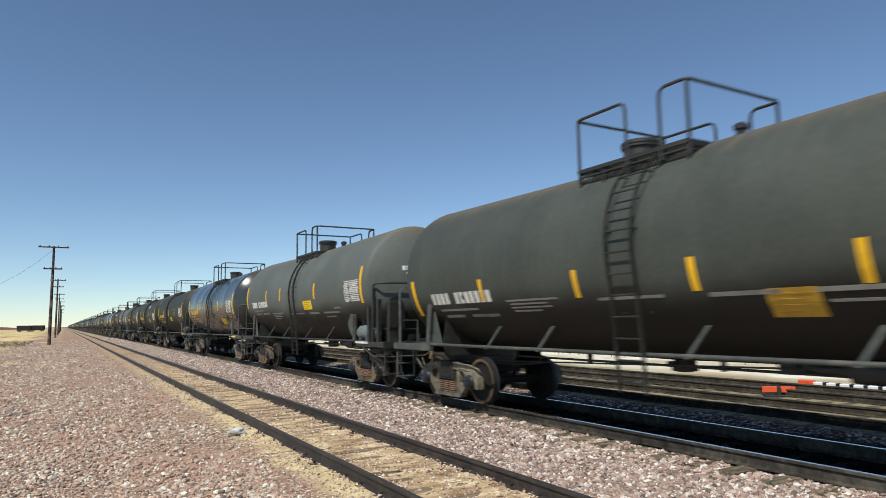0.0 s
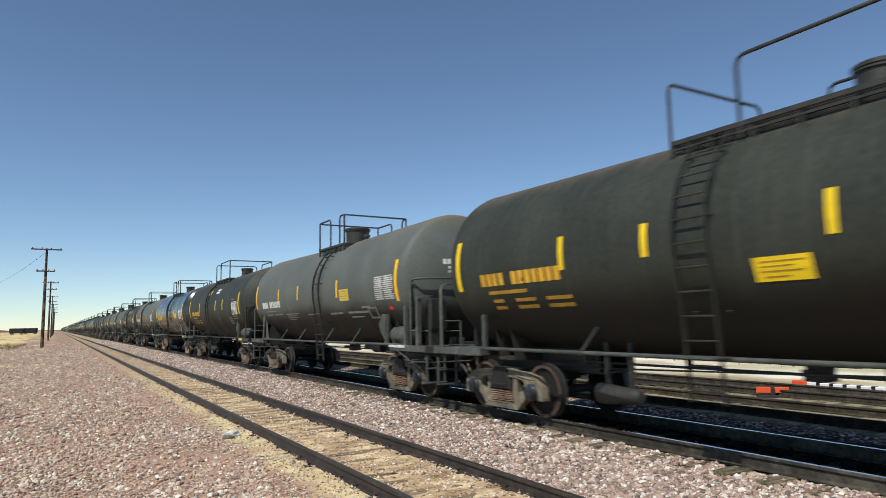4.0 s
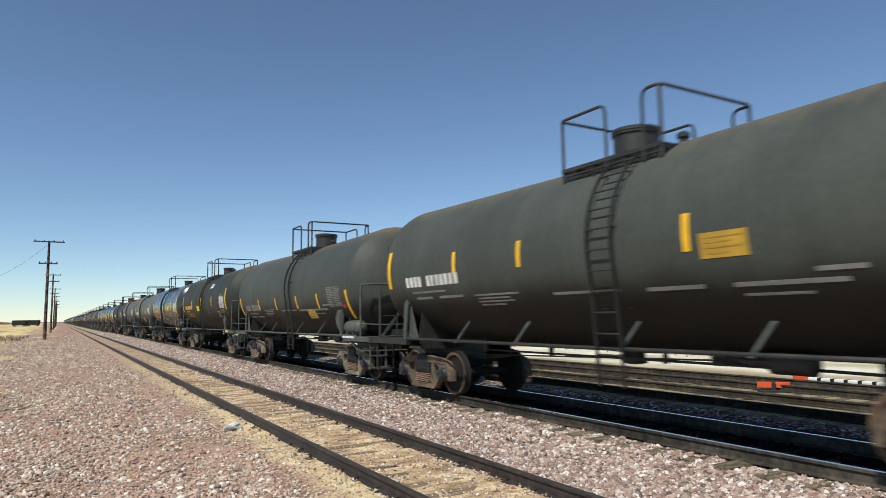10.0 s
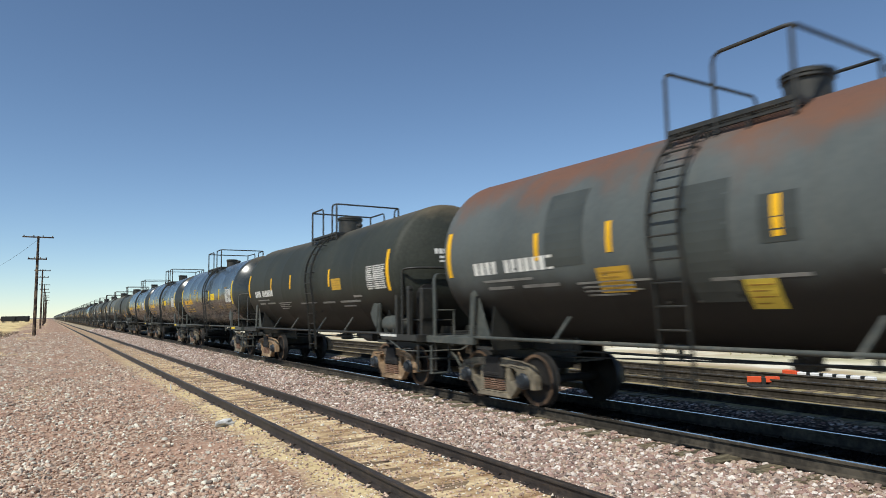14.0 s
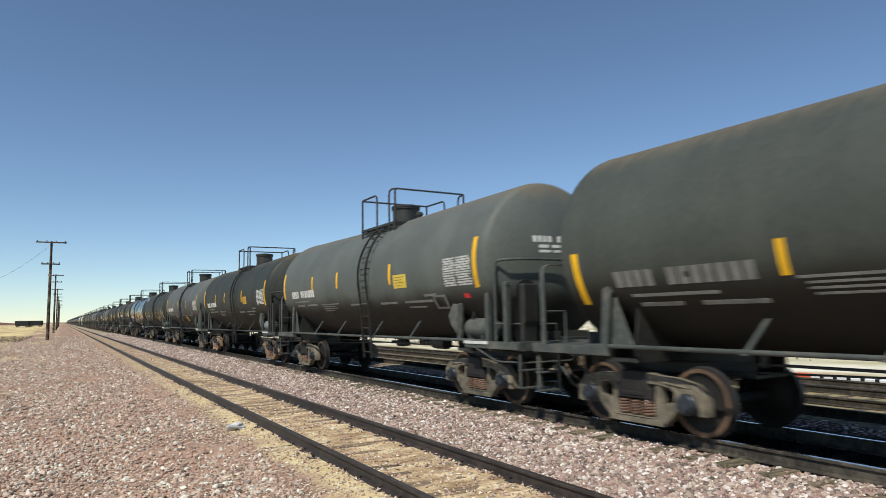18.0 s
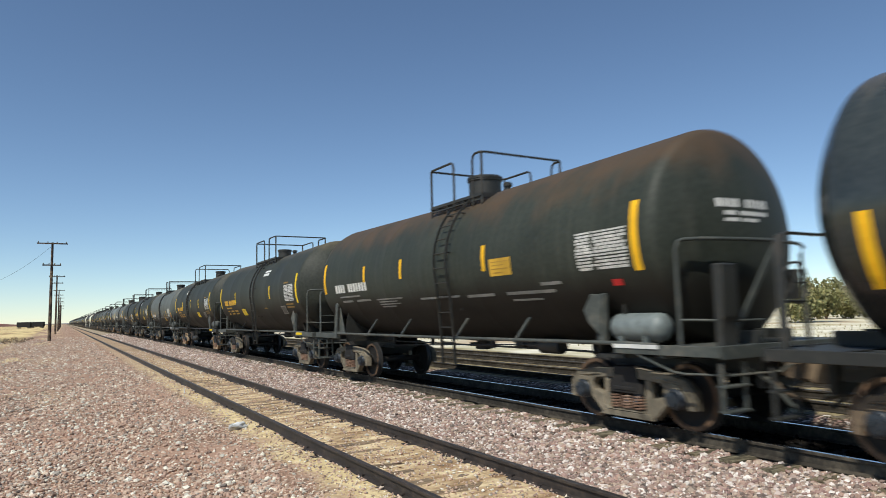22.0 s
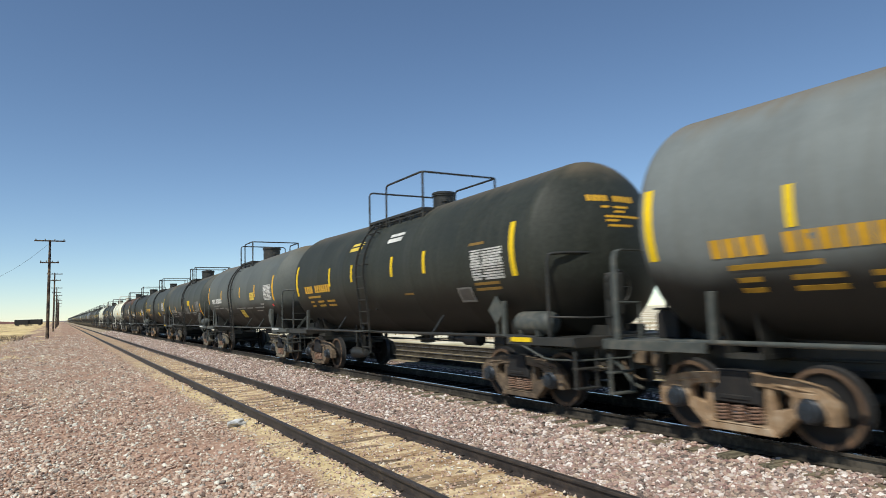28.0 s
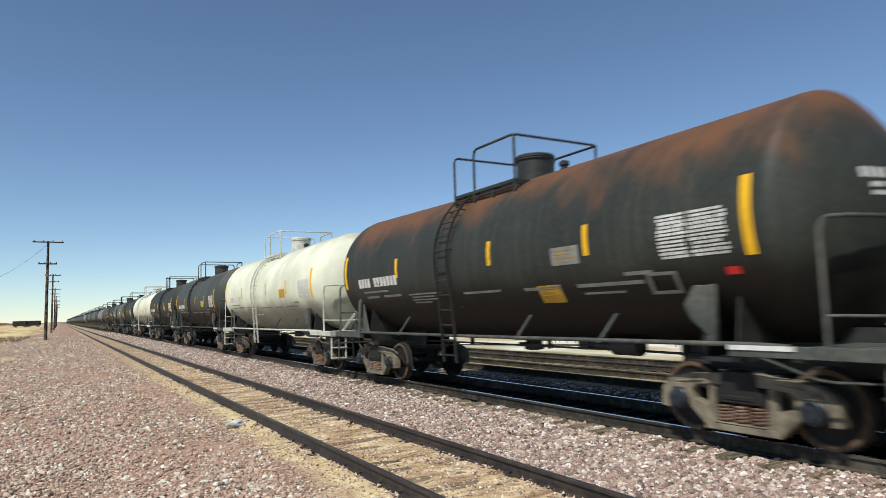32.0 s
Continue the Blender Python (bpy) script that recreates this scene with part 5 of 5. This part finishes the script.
    if top in "UW":
        part("brake_drum", kept("brake_drum", brake_drum_mesh), M_STEEL, car, label="dusty tapered brake cylinder")
    if (kind in "GH" and paint != "blue") or top in "UW":
        part("air_reservoir", kept("air", reservoir_mesh), M_BLUEGREY if (k % 4 == 1 and gk == "G") or paint == "peeled" else M_GREYSTEEL, car, (0, 0.2 if gk == "G" else -0.05, 0), label="light grey cylindrical air tank")
    if gk == "G":
        part("gusset_plate", kept("gusset", gusset_mesh), M_GREYSTEEL, car, (0, 0.22, 0))
        part("rear_bracket", kept("rear_bracket", rear_bracket_mesh), M_GREYSTEEL, car)
    else:
        part("diamond_holder", kept("diamond", diamond_mesh), M_GREYSTEEL, car, label="grey diamond placard holder on a stalk")
        part("sill_post", kept("sillpost", lambda: Shape().box(-1.44, -1.36, -5.40, -5.31, 1.18, 1.82).mesh("sill_post", bevel=0.01)), M_GREYSTEEL, car)
        part("sill_post", kept("sillpost2", lambda: Shape().box(-1.44, -1.36, 5.30, 5.39, 1.18, 1.82).mesh("sill_post", bevel=0.01)), M_GREYSTEEL, car)
    for turn in (0.0, math.pi):
        part("uncoupling_lever", kept("lever", lever_mesh), M_GREYSTEEL, car, turn=turn)
    markings(tank, k, kind, o, top)
    return car


# kind of marks, paint, kind of top platform, further marks, in the order in which the cars come past
HEAD_CARS = [
    ("H", "slate", "D", {"strips": {3: -1.44, 4: -3.44}, "labels": [(-2.32, 2.04, 0.6, 0.32, "o")]}), ("G", "grey", "D", {"lab": (-1.23, 2.27), "strips": {2: 1.32}}), ("B", "blue", "B", {"lab": (-2.9, 1.87)}), ("B", "charcoal", "U", {"lab": (-0.5, 2.16), "top": (("w", 1.75),)}),
    ("U", "charcoal", "U", {"lab": (-1.76, 2.16), "top": (("w", -0.6),)}), ("U", "charcoal", "U", {"primer": True, "lab": (-0.2, 2.2)}), ("G", "grey", "A", {}),
    ("U", "charcoal", "U", {"top": (("y", 1.2), ("w", -0.8))}), ("B", "blue", "B", {"lab": (-2.8, 2.47)}), ("C", "grey", "K", {"strips": {1: 2.48, 2: -1.28, 3: -2.52}, "labels": [(0.38, 2.08, 0.37, 0.34, "y"), (-1.8, 2.08, 0.63, 0.3, "o")]}),
    ("U", "charcoal", "W", {"top": (("w", 0.55), ("y", -1.9))}), ("C", "patched", "C", {"strips": {1: 2.48, 2: -1.28}, "repaint": [(0.2, 1.55, 1.85, 2.48), (-1.6, 0.95, 2.2, 2.5)], "labels": [(0.8, 2.14, 0.65, 0.32, "y"), (-2.4, 2.6, 0.7, 0.3, "o")]}), ("G", "grey", "A", {}), ("G", "slate", "A", {}), ("H", "slate", "A", {"dim": True, "strips": {1: 3.12, 2: 0.83}}),
    ("B", "charcoal", "B", {"lab": (1.5, 2.33), "top": (("w", -1.8),)}), ("V", "blue", "U", {"lab": (-1.75, 2.57)}), ("C", "grey", "C", {"low": True}), ("C", "rustgrey", "K", {"soft": True, "strips": {1: 3.4, 2: 1.82, 3: -0.63}, "repaint": [(3.2, 0.85, 2.35, 3.5), (0.6, 0.65, 1.75, 3.2), (-0.42, 0.45, 2.38, 2.92)], "labels": [(2.15, 2.28, 0.62, 0.36, "o"), (-0.1, 2.0, 0.40, 0.34, "y")]}),
]
REAR_CARS = [
    ("G", "charcoal", "A", {}), ("V", "blue", "B", {"lab": (-1.7, 2.57), "dy": 0.2, "dl": -0.12}), ("V", "blue", "B", {"lab": (-1.7, 2.57), "dy": 0.2, "dl": -0.12}), ("V", "blue", "B", {"lab": (-1.7, 2.57), "dy": 0.2, "dl": -0.12}),
    ("H", "slate", "A", {"dim": True, "strips": {1: 2.7}}), ("G", "grey", "A", {}), ("G", "charcoal", "A", {}), ("G", "patched", "A", {"dy": 0.15, "dl": 0.15, "strips": {1: 2.97, 2: 0.99, 3: -2.31}, "repaint": [(2.1, 0.5, 1.9, 2.65), (0.92, 0.75, 1.65, 2.6), (-1.15, 0.95, 2.05, 3.05), (-2.36, 0.7, 2.05, 2.9), (-3.6, 0.75, 2.2, 2.85)], "labels": [(-1.4, 1.93, 0.77, 0.3, "o")]}), ("H", "charcoal", "A", {"dim": True}),
    ("H", "blue", "C", {"strips": {3: -1.3, 4: -3.35, 5: -5.76}, "labels": [(-1.62, 2.33, 0.78, 0.32, "b"), (-0.75, 2.0, 0.34, 0.32, "y")]}), ("G", "browntop", "A", {"end": "bow"}), ("B", "charcoal", "B", {"lab": (2.15, 1.97), "top": (("w", -1.45),)}),
    ("B", "charcoal", "W", {"lab": (-1.85, 1.99), "top": (("w", 2.17),), "strips": {2: 0.05}}), ("H", "grey", "F", {"block": True, "strips": {2: 0.5, 3: -2.5}, "labels": [(-1.97, 2.03, 0.68, 0.28, "o")]}), ("B", "charcoal", "U", {"lab": (-1.85, 2.02), "top": (("w", 1.4),)}),
    ("H", "charcoal", "A", {}), ("G", "grey", "A", {}), ("V", "peeled", "U", {"strips": {1: 4.18}, "panel": -0.2, "plate": (-3.85, 0.46, 2.12, 2.40), "gold": (-2.95, 0.8, 2.10, 2.26)}), ("U", "charcoal", "U", {"top": (("y", 1.55), ("w", -0.75))}), ("C", "grey", "C", {"low": True}),
    ("H", "slate", "E", {"dim": True, "block": True, "strips": {2: 0.45, 3: -2.5}, "lab": (-1.75, 2.6)}), ("B", "slate", "B", {"lab": (-2.0, 2.02)}), ("H", "charcoal", "C", {"labels": [(-2.72, 2.36, 0.66, 0.3, "b")]}), ("C", "rusty", "C", {"end": "bow", "labels": [(-2.47, 2.62, 0.62, 0.28, "d"), (-1.95, 2.05, 0.55, 0.28, "o")]}), ("C", "cream", "C", {}),
    ("C", "slate", "C", {}), ("G", "charcoal", "A", {}), ("C", "cream", "C", {}), ("U", "charcoal", "U", {}), ("G", "grey", "A", {}), ("U", "charcoal", "U", {}),
]
CONSIST = HEAD_CARS + REAR_CARS
# where the rear strip of each car stands along the track at the start
REAR = [12.89, 27.83, 42.69, 57.57, 72.49, 87.37, 102.2, 117.02, 131.88, 146.77, 161.64, 176.52, 191.36, 206.06, 220.76, 235.64, 250.57, 265.46, 280.34, 295.16, 310.05, 324.94,
        339.83, 354.68, 369.43, 384.19, 398.92, 413.53, 428.34, 443.25, 457.99, 472.89, 487.8, 502.7, 517.9, 532.89, 547.75, 562.74, 577.61, 592.33, 607.12, 621.86, 636.68]
while len(REAR) < 104:
    REAR.append(REAR[-1] + 14.83)
for k, rear in enumerate(REAR):
    if k < len(CONSIST):
        tank_car(k, rear - 5.93, *CONSIST[k])
    else:
        rnd = random.Random(k)
        tank_car(k, rear - 5.86, rnd.choice("GGU"), rnd.choice(["charcoal", "brown", "slate", "grey", "brown", "blue", "browntop", "charcoal", "pale"]), rnd.choice("ACU"), None, False)


# ---- poles and wire ----
def pole_shape(h):
    s = Shape()
    prof = [(0.21, -0.3), (0.20, 1.0), (0.17, h * 0.6), (0.13, h)]
    s.lathe(prof, "z", (0, 0, 0), 12)
    return s.mesh("pole", smooth=40)


def utility_pole(x, y, h, arms):
    p = tagged(new("utility_pole"), "tall dark wooden utility pole with crossarms beside the track", "utility pole", "utility poles along the line")
    p.location = (x, y, ground_z(x, y) - 0.02)
    part("pole", kept(("pole", h), lambda: pole_shape(h)), M_POLE, p)
    for z, half in arms:
        arm = part("crossarm", kept(("arm", half), lambda: Shape().box(-half, half, -0.07, 0.07, -0.08, 0.08).mesh("crossarm", bevel=0.015)), M_POLE, p, (0, -0.2, z))
        n = 4
        for i in range(n):
            xx = -half * 0.9 + half * 1.8 * i / (n - 1)
            part("insulator", kept("insul", lambda: Shape().lathe([(0.05, 0.08), (0.05, 0.12), (0.09, 0.14), (0.05, 0.18), (0.08, 0.2), (0.04, 0.26), (1e-5, 0.27)], "z", (0, 0, 0), 10).mesh("insulator")), M_BLUEGREY, arm, (xx, 0, 0))
    return p


for i, yy in enumerate((97.0, 163.0, 232.0, 300.0, 370.0, 440.0)):
    utility_pole(-1.55, yy, 12.7, [(12.55, 1.72), (9.75, 1.05)] if i == 0 else [(12.4, 1.5), (11.0, 1.2)])

stub = tagged(new("stub_pole"), "shorter dark wooden stub pole standing in the sand", "utility pole")
stub.location = (-7.5, 96.7, ground_z(-7.5, 96.7) - 0.02)
part("pole", pole_shape(7.95), M_POLE, stub)
part("cap", Shape().box(-0.19, 0.19, -0.17, 0.17, 7.45, 7.62).mesh("cap", bevel=0.02), M_BLUEGREY, stub, label="grey metal band")
post = part("fence_post", Shape().lathe([(0.07, 0.0), (0.07, 1.7), (0.04, 1.76), (1e-5, 1.77)], "z", (0, 0, 0), 8).mesh("fence_post"), M_POLE, None, (-7.1, 98.6, ground_z(-7.1, 98.6) - 0.01))
tagged(post, "short thin dark wooden post in the sand", "post")
sag = [(-1.72 + (-7.42 + 1.72) * i / 8, 97.0 - 0.3 * i / 8, 11.6 + (7.0 - 11.6) * i / 8 - 0.35 * math.sin(math.pi * i / 8)) for i in range(9)]
tagged(part("guy_wire", Shape().tube(sag, 0.014, 5).mesh("guy_wire", smooth=0), M_STEEL), "thin guy wire from the pole to its stub", "wire")


# ---- far left: parked cars and low hills ----
M_SOOT = plain("sooty_black_steel", (0.008, 0.008, 0.008), 0.8)


def freight_car(x, y, n):
    c = tagged(new("freight_car"), "black freight car parked far across the field", "freight car", "parked freight cars")
    c.location = (x, y, ground_z(x, y))
    s = Shape().prism([(-6.4, 1.2), (-4.9, 0.95), (4.9, 0.95), (6.4, 1.2), (6.6, 4.6), (5.8, 4.9), (-5.8, 4.9), (-6.6, 4.6)], -1.5, 1.5)
    part("body", kept("fbody", lambda: s.mesh("body", smooth=0)), M_SOOT, c)
    for q in (-4.6, 4.6):
        part("bogie", kept("far_bogie", simple_bogie_mesh), M_CAST, c, (0, q, 0))
    c.rotation_euler = (0, 0, radians(62))
    c.scale = (0.72, 0.68, 0.85)


for i in range(2):
    freight_car(-23.0 + 8.4 * i * 0.88, 520 + 8.4 * i * 0.47, i)

M_HILL = plain("red_brown_hill", (0.17, 0.075, 0.05), 0.95, scale=0.05)
M_HAZE = plain("distant_blue_hill", (0.16, 0.14, 0.15), 0.95, scale=0.02)


def ridge(name, x0, x1, y, h, seed, mat, label):
    n = 80
    vs, fs = [], []
    for i in range(n + 1):
        x = x0 + (x1 - x0) * i / n
        e = math.sin(math.pi * i / n) ** 0.5
        z = h * e * (0.65 + 0.5 * noise.noise((i * 0.11, seed, 0.5)) + 0.15 * noise.noise((i * 0.5, seed, 1.5)))
        vs += [(x, y - 60, -6), (x, y, max(z, -3)), (x, y + 120, -6)]
    for i in range(n):
        for j in range(2):
            a = i * 3 + j
            fs.append((a, a + 3, a + 4, a + 1))
    me = Shape().add(vs, fs).mesh(name, smooth=60)
    return tagged(part(name, me, mat), label, "hill", kind="structure")


ridge("backdrop_hill", -900, -52, 1500, 13, 3.0, M_HILL, "low red-brown rise along the horizon")
ridge("backdrop_ridge", -300, 2600, 3600, 14, 9.0, M_HAZE, "far low ridge on the horizon")

# ---- right: sign, barrier, shrubs, fence ----
M_SIGN = plain("white_sign_enamel", (0.78, 0.78, 0.76), 0.45, spread=0.06, bump=0.02)
M_INK = plain("black_sign_paint", (0.015, 0.015, 0.015), 0.5)


def round_sign(x, y, z):
    p = tagged(new("round_sign"), "white round sign with a black letter D on a thin post", "sign")
    p.location = (x, y, ground_z(x, y))
    h = z - p.location.z
    p.rotation_euler = (0, 0, math.atan2(-x, y) + 0.0)
    part("post", Shape().box(-0.035, 0.035, 0.0, 0.05, 0, h + 0.2).mesh("post", bevel=0.005), M_INK, p)
    part("disc", Shape().lathe([(0.36, -0.03), (0.36, -0.012), (0.34, -0.008)], "y", (0, 0, h), 32).mesh("disc"), M_SIGN, p)
    t = bpy.data.curves.new("letter", "FONT")
    t.body, t.size, t.extrude, t.align_x, t.align_y = "D", 0.56, 0.004, "CENTER", "CENTER"
    t.materials.append(M_INK)
    ob = new("letter", t)
    ob.parent = p
    ob.location, ob.rotation_euler = (0, -0.042, h), (radians(90), 0, 0)
    ob["label"] = "black letter D"


round_sign(31.8, 13.6, 1.55)

M_SAFETY = plain("orange_barrier_plastic", (0.75, 0.10, 0.03), 0.5, spread=0.12)


def barrier(x, y):
    b = tagged(new("track_barrier"), "low orange derail marker standing beside the yard track", "barrier")
    b.location = (x, y, ground_z(x, y))
    b.rotation_euler = (0, 0, radians(-135))
    part("board", Shape().box(-0.02, 0.02, -0.38, -0.04, 0.10, 0.25).mesh("board", bevel=0.01), M_SAFETY, b)
    part("board", Shape().box(-0.02, 0.02, 0.04, 0.38, 0.10, 0.25).mesh("board", bevel=0.01), M_SAFETY, b)
    part("stand", Shape().box(-0.05, 0.05, -0.05, 0.05, 0, 0.22).box(-0.15, 0.15, -0.36, 0.36, 0, 0.05).mesh("stand", bevel=0.008), M_STEEL, b)


barrier(15.42, 9.9)

def striped_bar(x, y):
    """A low bar lying along the far rail: white with black bands and a red-orange end."""
    b = tagged(new("striped_bar"), "low white bar with black bands and an orange end", "barrier")
    b.location = (x, y, ground_z(x, y) - 0.01)
    body = Shape().prism([(-1.0, 0), (0.95, 0), (0.95, 0.25), (-0.97, 0.25)], -0.09, 0.09)
    part("bar", body.mesh("bar", bevel=0.02, smooth=0), M_SIGN, b)
    for i in range(5):
        part("band", kept("bar_band", lambda: Shape().box(-0.094, 0.094, -0.05, 0.05, 0.02, 0.254).mesh("band", bevel=0.004)), M_INK, b, (0, -0.72 + 0.34 * i, 0))
    part("end_block", Shape().prism([(0.96, 0), (1.36, 0), (1.36, 0.28), (0.96, 0.28)], -0.1, 0.1).mesh("end_block", bevel=0.02, smooth=0), M_SAFETY, b, label="red-orange end block")


striped_bar(17.5, 9.25)

M_LEAF = stone_mat("olive_shrub_leaf", [(0.0, (0.10, 0.12, 0.03)), (0.4, (0.19, 0.21, 0.05)), (0.75, (0.30, 0.28, 0.09)), (1.0, (0.38, 0.33, 0.14))])
M_BARK = plain("grey_bark", (0.14, 0.10, 0.07), 0.9)


def leaves_mesh(seed, h, spread, n):
    rs = np.random.RandomState(seed)
    lumps = [(rs.normal(0, spread * 0.5), rs.normal(0, spread * 0.5), h * rs.uniform(0.3, 0.85), rs.uniform(0.3, 0.62) * spread) for _ in range(11)]
    vs, fs = [], []
    for i in range(n):
        cx, cy, cz, cr = lumps[i % len(lumps)]
        d = rs.normal(0, 1, 3)
        d /= np.linalg.norm(d)
        c = np.array([cx, cy, cz]) + d * cr * rs.uniform(0.35, 1.08) * np.array([1, 1, 0.85])
        if c[2] < 0.1:
            continue
        a, b = rs.normal(0, 1, 3), rs.normal(0, 1, 3)
        a /= np.linalg.norm(a)
        b -= a * a.dot(b)
        b /= np.linalg.norm(b)
        s = rs.uniform(0.10, 0.24)
        o = len(vs)
        vs += [tuple(c + a * s), tuple(c + b * s * 0.5), tuple(c - a * s), tuple(c - b * s * 0.5)]
        fs.append((o, o + 1, o + 2, o + 3))
    me = bpy.data.meshes.new("crown")
    me.from_pydata(vs, [], fs)
    return me


def shrub_tree(x, y, v, s, turn):
    t = tagged(new("shrub_tree"), "olive-green bushy desert tree beyond the tracks", "tree", "shrubby trees beyond the yard")
    t.location = (x, y, ground_z(x, y) - 0.03)
    t.rotation_euler = (0, 0, turn)
    t.scale = (s, s, s)
    tr = Shape()
    rnd = random.Random(v)
    for i in range(5):
        a = i * 1.26 + rnd.uniform(0, 0.5)
        d = Vector((math.cos(a), math.sin(a), 0))
        pts = [Vector((0, 0, 0)), d * 0.2 + Vector((0, 0, 0.8)), d * 0.7 + Vector((0, 0, 1.8)), d * 1.2 + Vector((0, 0, 2.6))]
        for j, (p, q) in enumerate(zip(pts, pts[1:])):
            tr.tube([p, q], 0.11 - 0.03 * j, 6)
    part("trunk", kept(("trunk", v), lambda: tr.mesh("trunk", smooth=50)), M_BARK, t)
    part("crown", kept(("crown", v), lambda: leaves_mesh(v, 3.6, 2.6, 8000)), M_LEAF, t)


rnd = random.Random(5)
for i in range(13):
    a = radians(11.5 + i * 1.6)
    d = rnd.uniform(96, 122)
    shrub_tree(d * math.cos(a), d * math.sin(a), i % 4, rnd.uniform(0.95, 1.45), rnd.uniform(0, 6))


def tuft_field(name, label, seed, n, x0, x1, y0, y1, size, mat=None):
    rs = np.random.RandomState(seed)
    vs, fs = [], []
    for _ in range(n):
        x, y = rs.uniform(x0, x1), rs.uniform(y0, y1)
        z = ground_z(x, y)
        for _b in range(7):
            a = rs.uniform(0, 6.28)
            l = size * rs.uniform(0.5, 1.2)
            o = len(vs)
            w = 0.02
            vs += [(x + w * math.sin(a), y - w * math.cos(a), z - 0.02), (x - w * math.sin(a), y + w * math.cos(a), z - 0.02), (x + math.cos(a) * l * 0.7, y + math.sin(a) * l * 0.7, z + l)]
            fs.append((o, o + 1, o + 2))
    me = bpy.data.meshes.new(name)
    me.from_pydata(vs, [], fs)
    return tagged(part(name, me, mat or M_STRAW), label, "grass", kind="stuff")


M_STRAW = stone_mat("dry_straw", [(0.0, (0.30, 0.24, 0.11)), (0.5, (0.46, 0.38, 0.19)), (1.0, (0.36, 0.33, 0.14))])
tuft_field("dry_grass", "pale dry grass beyond the yard tracks", 21, 1500, 27, 75, 6, 80, 0.22)
tuft_field("weeds", "low dry weeds at the edge of the gravel yard", 22, 700, -14, -5, 18, 130, 0.2)

tuft_field("brown_scrub", "dark brown dry scrub near the poles", 23, 260, -10.5, -4.0, 92, 128, 0.34, M_BARK)


# ---- litter beside the siding ----
def crumpled_litter(x, y):
    bmx = bmesh.new()
    bmesh.ops.create_icosphere(bmx, subdivisions=3, radius=0.13)
    for v in bmx.verts:
        k = 1 + 0.45 * noise.noise(v.co * 11)
        v.co = Vector((v.co.x * 1.5 * k, v.co.y * 0.9 * k, v.co.z * 0.62 * k))
    me = bpy.data.meshes.new("crumpled_bag")
    bmx.to_mesh(me)
    bmx.free()
    ob = part("crumpled_bag", me, plain("grey_white_plastic", (0.62, 0.62, 0.58), 0.5, spread=0.9, scale=7))
    ob.location = (x, y, ground_z(x, y) + 0.04)
    ob.rotation_euler = (0, 0, 0.5)
    tagged(ob, "crumpled grey-white plastic bag lying in the sand", "litter")


crumpled_litter(2.88, 12.6)
stake = part("marker_stake", Shape().box(-0.015, 0.015, -0.01, 0.01, 0, 0.16).mesh("marker_stake", bevel=0.003), M_SIGN, None, (2.96, 19.5, ground_z(2.96, 19.5) - 0.01))
tagged(stake, "short pale stake beside the siding rail", "stake")


# ---- what moves ----
def travelled(t):
    """Metres that the train has come by t seconds; it gathers a little speed."""
    return 19.15 * t + 0.007769 * t * t - 0.0000166 * t ** 3


def motions():
    times = [2.0 * i for i in range(17)]
    for car, y in CARS:
        walk(car, [(t, pose(MAIN_X, y - travelled(t), 0)) for t in times])
    for q, sets in WHEELSETS.items():
        first = sets[0]
        walk(first, [(i / 30, pose(0, q * 0.89, 0.457, math.degrees(travelled(i / 30) / 0.457), 0, 0)) for i in range(961)])
        for w in sets[1:]:
            w.rotation_mode = "QUATERNION"
            keys = w.animation_data_create()
            keys.action = first.animation_data.action
            keys.action_slot = first.animation_data.action_slot


motions()
